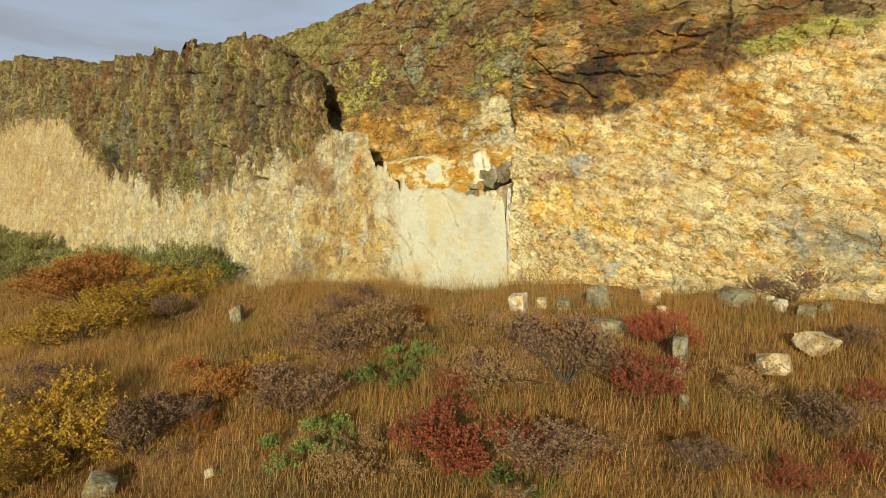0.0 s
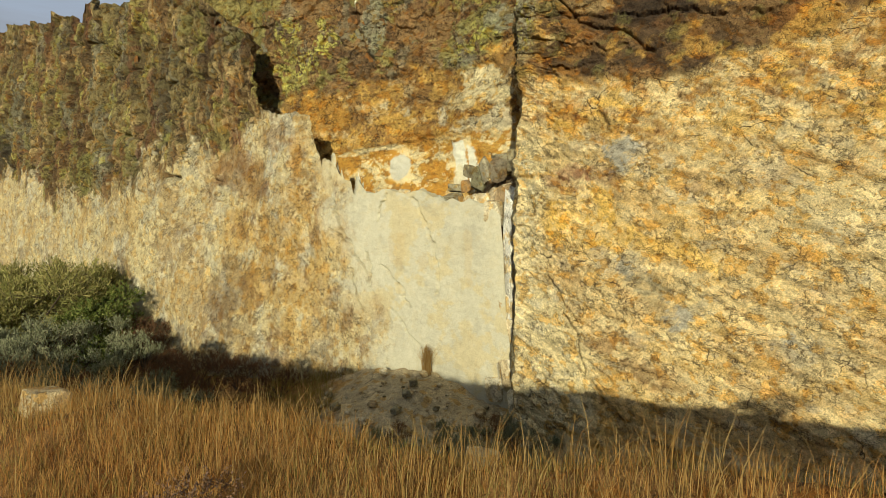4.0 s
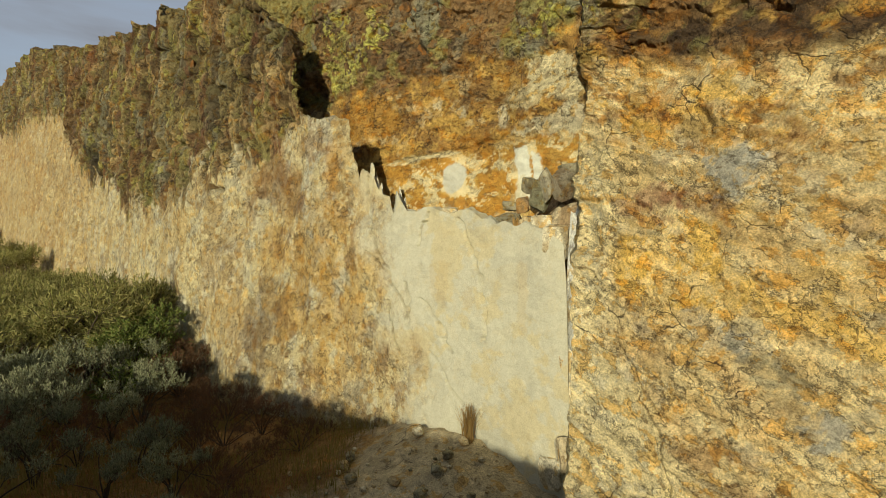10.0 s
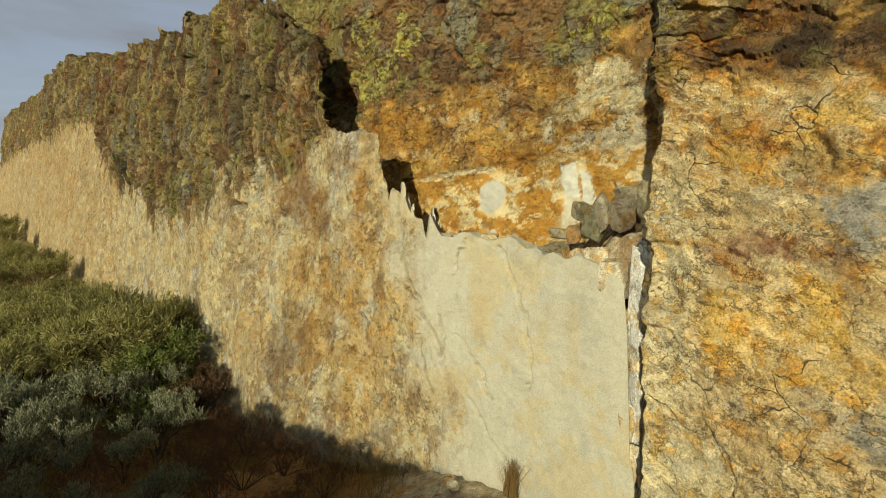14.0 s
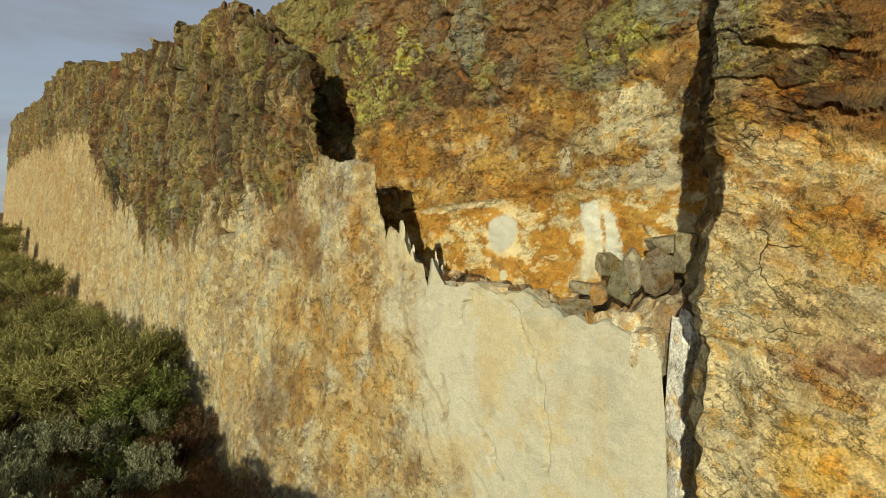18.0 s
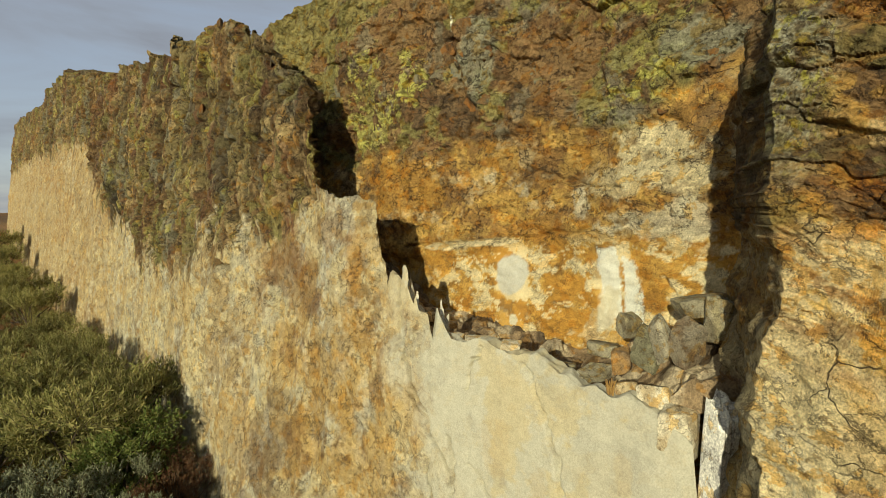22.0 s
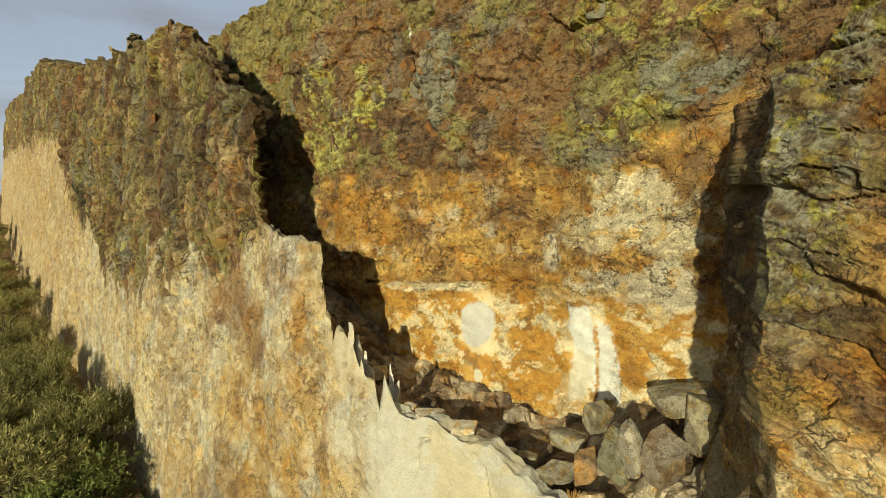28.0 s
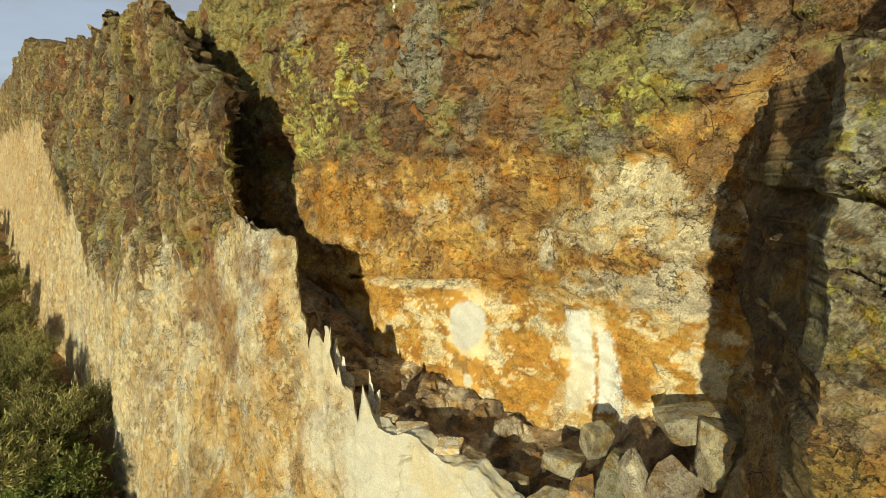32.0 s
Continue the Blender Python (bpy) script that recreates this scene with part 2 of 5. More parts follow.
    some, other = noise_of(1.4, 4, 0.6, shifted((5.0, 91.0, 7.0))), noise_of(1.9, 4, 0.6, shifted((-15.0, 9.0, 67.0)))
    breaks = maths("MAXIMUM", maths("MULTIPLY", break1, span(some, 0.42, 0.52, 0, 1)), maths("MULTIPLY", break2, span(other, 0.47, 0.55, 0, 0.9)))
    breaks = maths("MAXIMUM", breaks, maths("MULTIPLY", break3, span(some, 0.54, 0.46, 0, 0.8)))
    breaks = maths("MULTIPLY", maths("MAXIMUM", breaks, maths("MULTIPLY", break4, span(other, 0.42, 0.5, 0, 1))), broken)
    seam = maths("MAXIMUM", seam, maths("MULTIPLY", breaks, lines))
    grey = n.new("ShaderNodeCombineColor")
    for k, (up, rust, down) in enumerate(((0.20, -0.02, -0.40), (0.20, -0.20, -0.46), (0.19, -0.48, -0.52))):
        tint = maths("MULTIPLY", maths("MULTIPLY_ADD", fresh, up, 1.0), maths("MULTIPLY_ADD", rusty, rust, 1.0))
        l.new(maths("MULTIPLY", maths("MULTIPLY", tint, maths("MULTIPLY_ADD", dusky, down, 1.0)), light), grey.inputs[k])
    worn = n.new("ShaderNodeMix")
    worn.data_type, worn.blend_type = "RGBA", "MULTIPLY"
    worn.inputs["Factor"].default_value = 1
    l.new(at.outputs["Color"], worn.inputs["A"])
    l.new(grey.outputs["Color"], worn.inputs["B"])
    # shade inside the thin cracks, painted near-black over the rock colour
    crack_shade = n.new("ShaderNodeMix")
    crack_shade.data_type = "RGBA"
    crack_shade.inputs["B"].default_value = (0.045, 0.032, 0.02, 1)
    l.new(seam, crack_shade.inputs["Factor"])
    l.new(worn.outputs["Result"], crack_shade.inputs["A"])
    l.new(crack_shade.outputs["Result"], bsdf.inputs["Base Color"])
    bsdf.inputs["Roughness"].default_value = rough
    bsdf.inputs["Specular IOR Level"].default_value = 0.2

    high = maths("ADD", maths("MULTIPLY", big, 0.45), maths("MULTIPLY", small, 0.2))
    high = maths("ADD", high, maths("ADD", mid, maths("MULTIPLY", fine, 0.4)))
    high = maths("ADD", high, maths("ADD", maths("MULTIPLY", speck, 0.3), maths("MULTIPLY", maths("ADD", maths("MULTIPLY", creased, 0.6), seam), -0.45)))
    relief_node = node("Bump", Distance=0.16)
    l.new(maths("MULTIPLY", span(broken, 0, 1, 0.3, 1), bump), relief_node.inputs["Strength"])
    l.new(high, relief_node.inputs["Height"])
    l.new(relief_node.outputs["Normal"], bsdf.inputs["Normal"])
    return m


def leaf_material(name, colours, through_light=0.25):
    """Leaves or stalks: each its own shade of a few colours."""
    m, n, l, bsdf = material(name)
    geo, ramp = n.new("ShaderNodeNewGeometry"), n.new("ShaderNodeValToRGB")
    ramp.color_ramp.interpolation = "LINEAR"
    while len(ramp.color_ramp.elements) < len(colours):
        ramp.color_ramp.elements.new(0.5)
    for k, (e, c) in enumerate(zip(ramp.color_ramp.elements, colours)):
        e.position, e.color = k / (len(colours) - 1), (*c, 1)
    l.new(geo.outputs["Random Per Island"], ramp.inputs["Fac"])
    info, hsv = n.new("ShaderNodeObjectInfo"), n.new("ShaderNodeHueSaturation")
    span = n.new("ShaderNodeMapRange")
    span.inputs["To Min"].default_value, span.inputs["To Max"].default_value = 0.75, 1.2
    l.new(info.outputs["Random"], span.inputs["Value"])
    l.new(span.outputs["Result"], hsv.inputs["Value"])
    l.new(ramp.outputs["Color"], hsv.inputs["Color"])
    l.new(hsv.outputs["Color"], bsdf.inputs["Base Color"])
    bsdf.inputs["Roughness"].default_value = 0.75
    bsdf.inputs["Specular IOR Level"].default_value = 0.25
    tr, mix = n.new("ShaderNodeBsdfTranslucent"), n.new("ShaderNodeMixShader")
    l.new(hsv.outputs["Color"], tr.inputs["Color"])
    mix.inputs["Fac"].default_value = through_light
    l.new(bsdf.outputs["BSDF"], mix.inputs[1])
    l.new(tr.outputs["BSDF"], mix.inputs[2])
    l.new(mix.outputs["Shader"], n["Material Output"].inputs["Surface"])
    return m


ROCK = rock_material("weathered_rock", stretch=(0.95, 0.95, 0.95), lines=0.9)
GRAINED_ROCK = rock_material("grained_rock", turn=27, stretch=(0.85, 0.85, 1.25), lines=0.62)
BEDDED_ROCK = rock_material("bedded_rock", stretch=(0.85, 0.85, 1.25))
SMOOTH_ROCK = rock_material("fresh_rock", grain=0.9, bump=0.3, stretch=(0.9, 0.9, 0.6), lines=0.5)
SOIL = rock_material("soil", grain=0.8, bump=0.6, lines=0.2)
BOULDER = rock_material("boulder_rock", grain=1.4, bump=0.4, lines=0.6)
BARK = leaf_material("bark", [tone(70, 58, 44), tone(98, 84, 64)], 0.0)


# ---------------------------------------------------------------- meshes
def mesh_object(name, verts, faces, mat, colours=None, smooth=True, parent=None, label="", open_seams=None):
    me = bpy.data.meshes.new(name)
    faces = np.asarray(faces, dtype=np.int32)
    verts = np.asarray(verts, dtype=np.float32)
    k = faces.shape[1]
    me.vertices.add(len(verts))
    me.vertices.foreach_set("co", verts.ravel())
    me.loops.add(faces.size)
    me.loops.foreach_set("vertex_index", faces.ravel())
    me.polygons.add(len(faces))
    me.polygons.foreach_set("loop_start", np.arange(0, faces.size, k, dtype=np.int32))
    me.polygons.foreach_set("use_smooth", np.full(len(faces), smooth))
    if colours is not None:
        at = me.attributes.new("mineral", "FLOAT_COLOR", "POINT")
        at.data.foreach_set("color", np.c_[colours, np.ones(len(verts)) if open_seams is None else open_seams].astype(np.float32).ravel())
    me.update(calc_edges=True)
    me.materials.append(mat)
    ob = new(name, me)
    if parent is not None:
        ob.parent = parent
    return tagged(ob, label) if label else ob


def sheet(rows, cols, flip=False):
    i = np.arange(rows * cols).reshape(rows, cols)
    q = np.stack([i[:-1, :-1], i[:-1, 1:], i[1:, 1:], i[1:, :-1]], -1).reshape(-1, 4)
    return q[:, ::-1] if flip else q


# ---------------------------------------------------------------- the cliff's plan
LEFT_X = [-200, -75, -49, -28, -19, -13.5, -7.7, -5.5, -1.8, -0.4, 3.4]
LEFT_Y = [190, 87, 66, 50.5, 42.9, 37.8, 33.9, 33.0, 30.8, 29.9, 27.15]


def left_y(x, z):
    y = sum(np.interp(x + d, LEFT_X, LEFT_Y) for d in (-1.2, -0.6, 0, 0.6, 1.2)) / 5
    return y + 0.15 * (z - 8)


def right_y(x, z):
    return 24.3 - 0.68 * (x - 3) + 0.1 * (z - 10)


BACK_X, BACK_Y = [-24, -8, -5, -2.6, -0.45, 1.8, 3.8, 12], [50.5, 38.4, 36.4, 35.0, 34.0, 32.2, 30.4, 23.4]


def back_y(x, z):
    y = sum(np.interp(x + d, BACK_X, BACK_Y) for d in (-1.0, -0.5, 0, 0.5, 1.0)) / 5
    return y + 0.05 * (z - 11)


def outline(x, knots):
    return np.interp(x, [k[0] for k in knots], [k[1] for k in knots])


def cliff(name, x0, x1, top, face_y, foot, relief, paint, mat, pitch, back, side=0.0, side_way=(0.22, 0.975), lean=None, label="", seams=lambda x, z: 1 + 0 * x,
          fine_x=(0, 0, 1), fine_w=(0, 0, 1), flat=None, back_way=None):
    """A rock face between x0 and x1, from its foot to the outline of its top, which goes back by some metres; with a side
    wall where it begins. fine_x, fine_w: a stretch of its length and of its height with a closer mesh; flat: where it is broken."""
    xs = np.linspace(x0, x1, 6000)
    hs = top(xs)
    dist = np.interp(xs, [-170, -80, -30, -14, 20], [14, 5.0, 2.2, 1.0, 1.0]) / np.where((xs >= fine_x[0]) & (xs <= fine_x[1]), fine_x[2], 1)
    run = np.concatenate([[0], np.cumsum(np.hypot(np.diff(xs) * 1.25, np.diff(hs)) / (pitch * dist[1:]))])
    cols = int(run[-1]) + 2
    x = np.interp(np.linspace(0, run[-1], cols), run, xs)
    h = top(x)
    ws = np.linspace(0, 1, 3000)
    rise = np.cumsum(np.where((ws >= fine_w[0]) & (ws <= fine_w[1]), fine_w[2], 1.0))
    rows = int((min(h.max(), 20) - foot) / pitch * rise[-1] / 3000) + 2
    w = np.interp(np.linspace(rise[0], rise[-1], rows), rise, ws)[:, None]
    z = foot + (h - foot)[None] * w
    gx = np.broadcast_to(x, z.shape).copy()
    if lean is not None:
        gx = gx + lean(gx, z)
    slope = (face_y(gx + 0.4, z) - face_y(gx - 0.4, z)) / 0.8
    nx, ny = slope / np.hypot(slope, 1), -1 / np.hypot(slope, 1)
    d = relief(gx, z)
    px, py, pz = gx + nx * d, face_y(gx, z) + ny * d, z + 0.25 * d * 0
    col = paint(gx, z)
    # the top goes back
    nb = max(int(back(x).max() / (pitch * 1.6)), 2)
    k = (np.arange(1, nb + 1) / nb)[:, None]
    bump = 0.16 * fbm(x[None] * 1.3 + k * 0, k * back(x)[None] * 1.3, 91, 5)
    deep = back(x)
    ux, uy = (-nx[-1], -ny[-1]) if back_way is None else back_way(x, -nx[-1], -ny[-1])
    bx, by = px[-1] + ux * deep * k, py[-1] + uy * deep * k
    bz = pz[-1] + bump * np.minimum(1, 4 * k)
    gx2, z2 = np.vstack([px, bx]), np.vstack([pz, bz])
    y2 = np.vstack([py, by])
    bc = np.broadcast_to(col[-1], (nb, cols, 3)) * (0.93 + 0.14 * bump[..., None])
    c2 = np.concatenate([col, bc], 0)
    if side > 0:
        ns = int(side / pitch)
        s = (np.arange(ns, 0, -1) / ns * side)[None]
        jag = 0.16 * fbm(s * 1.1 + 3, z2[:, :1] * 0.9, 71, 5) * np.minimum(1, s * 2)
        sx = gx2[:, :1] + s * side_way[0] - jag
        sy = y2[:, :1] + s * side_way[1]
        sz = np.broadcast_to(z2[:, :1], sx.shape)
        # the side wall takes the face's colours under 60 % of a dark grey olive
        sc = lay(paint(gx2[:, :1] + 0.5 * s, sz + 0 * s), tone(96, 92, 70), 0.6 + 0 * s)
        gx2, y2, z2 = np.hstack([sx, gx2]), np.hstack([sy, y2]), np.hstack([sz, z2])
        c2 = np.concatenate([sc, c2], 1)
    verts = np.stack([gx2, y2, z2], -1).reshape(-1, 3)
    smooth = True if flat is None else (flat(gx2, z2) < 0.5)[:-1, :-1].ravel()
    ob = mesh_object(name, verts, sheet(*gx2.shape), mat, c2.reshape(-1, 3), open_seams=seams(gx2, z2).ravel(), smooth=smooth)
    return tagged(ob, label, "cliff", kind="structure")


# the long face with the dark, broken upper band; on the near end it drops to the ledge and to the pale slab
LEFT_TOP = [(-200, 40), (-140, 36), (-110, 32), (-88, 29), (-78, 27.6), (-66, 28.2), (-57, 28.1), (-50, 26.0), (-42, 24.3), (-36, 22.6), (-31.5, 22.5), (-26, 21.6), (-22, 20.8), (-17, 20.2), (-13.9, 19.5),
            (-12, 18.9), (-11, 18.5), (-9.8, 18.0), (-8.8, 17.0), (-8.55, 16.4), (-7.75, 15.9), (-7.45, 14.8), (-7.35, 13.8), (-7.2, 12.9), (-6.7, 12.3), (-6.3, 12.05), (-4.45, 11.8), (-4.2, 10.9), (-3.85, 9.7),
            (-3.74, 9.3), (-3.70, 9.62), (-3.45, 9.68), (-3.34, 9.62), (-3.27, 10.02), (-3.18, 10.0), (-3.12, 9.5), (-2.92, 9.05), (-2.86, 9.3), (-2.78, 8.95), (-2.5, 8.75), (-2.44, 8.4), (-2.36, 8.15), (-2.29, 8.4),
            (-2.22, 8.85), (-2.12, 8.7), (-1.85, 8.42), (-1.5, 8.5), (-1.1, 8.42), (-0.5, 8.38), (0.2, 8.4), (0.65, 8.18), (1.2, 8.12), (1.9, 7.98), (2.25, 7.75), (3.0, 7.5), (3.08, 6.4), (3.11, 5.0), (3.14, 3.9), (3.25, 3.2), (3.6, 2.6)]
DARK_EDGE = [(-200, 24), (-80, 20), (-62, 18.2), (-52, 18.4), (-42, 17.6), (-36.5, 13.2), (-32, 11.0), (-22.8, 8.6), (-16, 8.8), (-13.5, 9.8), (-11.3, 10.4), (-8.5, 11.2), (-6.4, 12.2), (-5, 13), (4, 13)]


def left_top(x):
    h = outline(x, LEFT_TOP)
    rough = step(-6.9, -9.5, x)
    edge, tall = cells(x * 0.55, x * 0 + 0.5, 23)
    return h + rough * ((tall - 0.5) * 0.6 - 0.3 * np.exp(-edge / 0.1) + 0.4 * fbm(x * 1.3, x * 0, 24, 4)) + (1 - rough) * 0.13 * fbm(x * 1.9, x * 0 + 5, 25, 5)


def over_edge(x, z):
    return z - outline(x, DARK_EDGE) + 0.5 * fbm(x * 0.5, z * 0.3, 26, 5, 0.6)


def dark_band(x, z):
    """Where the rock is broken into blocks."""
    return step(-1.3, 1.1, over_edge(x, z))


def dark_skin(x, z):
    """Where the dark skin of lichen and weathering has held; it comes off in flakes and streaks."""
    return step(-0.22, 0.25, 0.5 * over_edge(x, z) + 0.75 * fbm(x * 1.9, z * 0.55, 29, 5, 0.7) + 0.3 * fbm(x * 4.5, z * 3.0, 30, 4, 0.7))


def slab_zone(x, z):
    return step(-1.2, 0.8, x + 2.25 + 0.3 * (z - 5) + 0.9 * fbm(x * 1.1, z * 0.7, 27, 5, 0.66)) * step(11.0, 10.4, z)


def blocks(x, z, wide, tall, seed):
    wx, wz = x + 0.3 * wide * fbm(x / wide, z / wide, seed + 1, 3), z + 0.3 * tall * fbm(x / tall + 9, z / tall, seed + 2, 3)
    return cells(wx / wide, wz / tall, seed)


SLAB_CRACKS = [([(-1.9, 5.9), (-1.75, 4.6), (-1.6, 4.3)], 0.05), ([(-0.1, 8.1), (0.45, 7.2), (0.7, 6.4), (0.8, 5.4), (0.85, 4.6)], 0.03),
               ([(-3.45, 9.6), (-3.3, 7.6), (-2.9, 6.8), (-2.5, 6.2)], 0.045), ([(-1.2, 8.2), (-1.5, 7.3)], 0.03),
               ([(-8.6, 9.2), (-8.0, 8.2), (-8.2, 7.2), (-7.7, 6.4)], 0.06), ([(-10.2, 9.4), (-9.4, 9.0), (-9.0, 7.9)], 0.06),
               ([(-14.2, 8.6), (-13.6, 7.8)], 0.1), ([(-13.1, 13.6), (-12.9, 12.6), (-12.8, 11.4)], 0.16), ([(-20.9, 18.2), (-20.6, 16.6)], 0.2), ([(-18.0, 14.0), (-17.2, 12.4)], 0.16), ([(-53, 21.8), (-52.6, 19.4)], 0.4),
               ([(-9.5, 8.3), (-9.1, 7.9), (-9.0, 7.4)], 0.06), ([(-12.3, 9.5), (-11.7, 9.3)], 0.1), ([(-1.3, 5.5), (-0.6, 4.6), (-0.2, 4.1)], 0.03), ([(-0.9, 3.9), (-0.3, 3.1), (0.1, 2.6)], 0.03), ([(-2.5, 5.2), (-2.1, 3.6)], 0.03),
               ([(-3.42, 6.9), (-2.6, 6.2), (-2.1, 5.4), (-1.7, 4.8)], 0.04)]


def left_relief(x, z):
    dark, slab = dark_band(x, z), slab_zone(x, z)
    flute = np.interp(x, [-40, -12, -6, -3], [1, 1, 0.5, 0.12])
    d = 0.35 * fbm(x * 0.22, z * 0.12, 31, 4) * (1 - 0.7 * slab)
    e1, c1 = blocks(x * 1.25, z, 0.75, 2.0, 32)
    e2, c2 = blocks(x * 1.25, z, 0.42, 0.62, 33)
    e3, c3 = blocks(x * 1.25, z, 0.2, 0.3, 34)
    e0, c0 = blocks(x * 1.25, z, 1.9, 4.0, 28)
    rugged = 0.5 * (c0 - 0.5) - 0.5 * np.exp(-e0 / 0.06) + 0.34 * (c1 - 0.5) - 0.36 * np.exp(-e1 / 0.1) + 0.13 * (c2 - 0.5) - 0.16 * np.exp(-e2 / 0.08) + 0.05 * (c3 - 0.5) + 0.1 * fbm(x * 0.9, z * 0.5, 35, 4)
    calm = flute * (0.11 * fbm(x * 0.9, z * 0.25, 36, 6) + 0.03 * fbm(x * 4, z * 2.0, 37, 4)) + 0.05 * fbm(x * 2.2, z * 2.0, 38, 5, 0.6)
    flake_e, flake_c = blocks(x * 1.25, z, 0.7, 1.5, 39)
    calm = calm + (1 - slab) * (0.09 * (flake_c - 0.5) - 0.05 * np.exp(-flake_e / 0.04) * step(0.4, 0.7, flake_c))
    d = d + dark * dark * (rugged + 0.1) + (1 - dark) * calm * (1 - 0.55 * slab)
    for ends, wide in SLAB_CRACKS:
        d = d - (0.22 if wide < 0.1 else 0.7) * crack(x, z, ends, wide)
    return d


def left_paint(x, z):
    dark, slab = dark_skin(x, z), slab_zone(x, z)
    n1, n2, n3 = fbm(x * 0.45, z * 0.3, 41, 5, 0.66), fbm(x * 1.3, z * 0.9, 42, 5, 0.68), fbm(x * 3.2, z * 2.8, 43, 5, 0.68)
    col = np.broadcast_to(CREAM, (*x.shape, 3)).copy()
    col = lay(col, PALE, edge(-0.1, 0.5, n2))
    col = lay(col, TAN, 0.5 * edge(0.1, 0.5, n1 + 0.6 * n3))
    col = lay(col, WHITE, 0.5 * edge(0.2, 0.55, fbm(x * 0.9, z * 0.36, 49, 5, 0.68)))
    col = lay(col, OCHRE, 0.36 * edge(0.2, 0.6, fbm(x * 0.5, z * 0.32, 44, 5, 0.68) + 0.25 * n3))
    col = lay(col, BROWN, 0.45 * edge(0.25, 0.55, fbm(x * 0.8, z * 0.6, 45, 5, 0.74) + 0.35 * n3 + 0.2 * step(5, 3.4, z)))
    col = lay(col, GREY, 0.32 * edge(0.25, 0.5, fbm(x * 1.3, z * 1.0, 46, 5, 0.62)))
    col = lay(col, lay(np.broadcast_to(TAN, col.shape), ORANGE, 0.5 * edge(0.0, 0.4, fbm(x * 0.12, z * 0.3, 40, 5, 0.7))), 0.65 * step(-24, -40, x) * (0.5 + 0.5 * edge(-0.3, 0.2, n2)))
    gold = step(-12, -8, x) * step(12.5, 8, z)
    col = lay(col, OCHRE, gold * 0.55 * edge(-0.5, 0.9, fbm(x * 0.7, z * 0.45, 47, 5, 0.66)))
    col = lay(col, RUST, gold * 0.5 * edge(0.1, 0.7, fbm(x * 1.5, z * 0.9, 50, 5, 0.7)))
    for cx, cz, rx, rz, c in ((-8.4, 10.1, 1.2, 0.9, RUST), (-6.2, 10.9, 0.7, 0.6, RUST), (-7.2, 9.2, 0.5, 1.2, OCHRE), (-4.9, 9.8, 0.35, 1.3, ORANGE), (-6.6, 6.3, 1.3, 1.2, OCHRE),
                              (-10.6, 4.0, 0.9, 1.6, TAN), (-8.4, 3.6, 0.8, 1.4, BROWN), (-12.3, 6.2, 0.6, 2.0, TAN), (-8.0, 9.4, 1.7, 1.0, RUST), (-5.2, 7.2, 0.9, 1.6, OCHRE), (-5.6, 9.0, 0.5, 0.8, PALE), (-7.2, 10.8, 0.6, 0.8, CREAM)):
        col = lay(col, c, 0.5 * patch(x, z, cx, cz, rx, rz, 0, 0.9, soft=0.25))
    pale = np.clip(slab, 0, 1)
    fresh = lay(lay(np.broadcast_to(WHITE, col.shape), CREAM, 0.6 * edge(0.0, 0.6, n1 + 0.4 * n3)), GREY, 0.18 * edge(0.2, 0.6, fbm(x * 1.4, z * 1.1, 48, 5, 0.6)))
    for cx, cz, rx, rz, c in ((-0.7, 6.2, 0.35, 0.7, OCHRE), (1.9, 5.9, 0.16, 1.0, YELLOW), (0.3, 5.7, 0.2, 0.3, OCHRE), (-0.5, 5.5, 0.08, 0.2, BROWN), (1.3, 6.4, 0.7, 0.4, CREAM), (-1.6, 3.6, 0.6, 0.9, TAN)):
        fresh = lay(fresh, c, 0.16 * patch(x, z, cx, cz, rx, rz, 0, 0.5))
    col = lay(col * 0.90, fresh * np.array((0.885, 0.88, 0.86)), pale)
    m1, m2, m3 = fbm(x * 0.9, z * 0.2, 51, 5, 0.6), fbm(x * 1.3, z * 0.7, 52, 5, 0.64), fbm(x * 3, z * 2, 53, 5, 0.65)
    top = np.broadcast_to(OLIVE, col.shape).copy()
    top = lay(top, BROWN, 0.85 * edge(-0.2, 0.2, m1))
    top = lay(top, TAN, 0.5 * edge(0.1, 0.5, fbm(x * 1.2, z * 0.5, 58, 5, 0.66)))
    top = lay(top, STONE, 0.7 * edge(0.15, 0.5, fbm(x * 0.9, z * 0.3, 57, 5, 0.62)))
    top = lay(top, MOSS, 0.6 * edge(0.25, 0.55, m2 + 0.3 * m3))
    top = lay(top, LICHEN, 0.55 * edge(0.3, 0.6, fbm(x * 1.1, z * 0.45, 54, 5, 0.64) + 0.3 * m3))
    top = lay(top, UMBER, 0.6 * edge(0.25, 0.5, fbm(x * 1.5, z * 0.2, 55, 5, 0.62)))
    top = lay(top, RED, 0.4 * edge(0.4, 0.7, fbm(x * 1.2, z * 0.25, 56, 5, 0.6)))
    top = top * (0.98 + 0.24 * blocks(x * 1.25, z, 0.75, 2.0, 32)[1] + 0.2 * (blocks(x * 1.25, z, 0.42, 0.62, 33)[1] - 0.5) + 0.16 * (blocks(x * 1.25, z, 1.9, 4.0, 28)[1] - 0.5))[..., None]
    top = lay(top, RED, 0.4 * patch(x, z, -37, 16.5, 1.8, 4.0, 0, 0.4))
    top = lay(top, BLACK, 0.7 * patch(x, z, -32, 12.3, 1.0, 1.8, 0, 0.4))
    top = lay(top, MOSS, 0.8 * patch(x, z, -20.1, 10.0, 1.2, 1.3, 0, 0.3))
    return lay(col, top, dark)


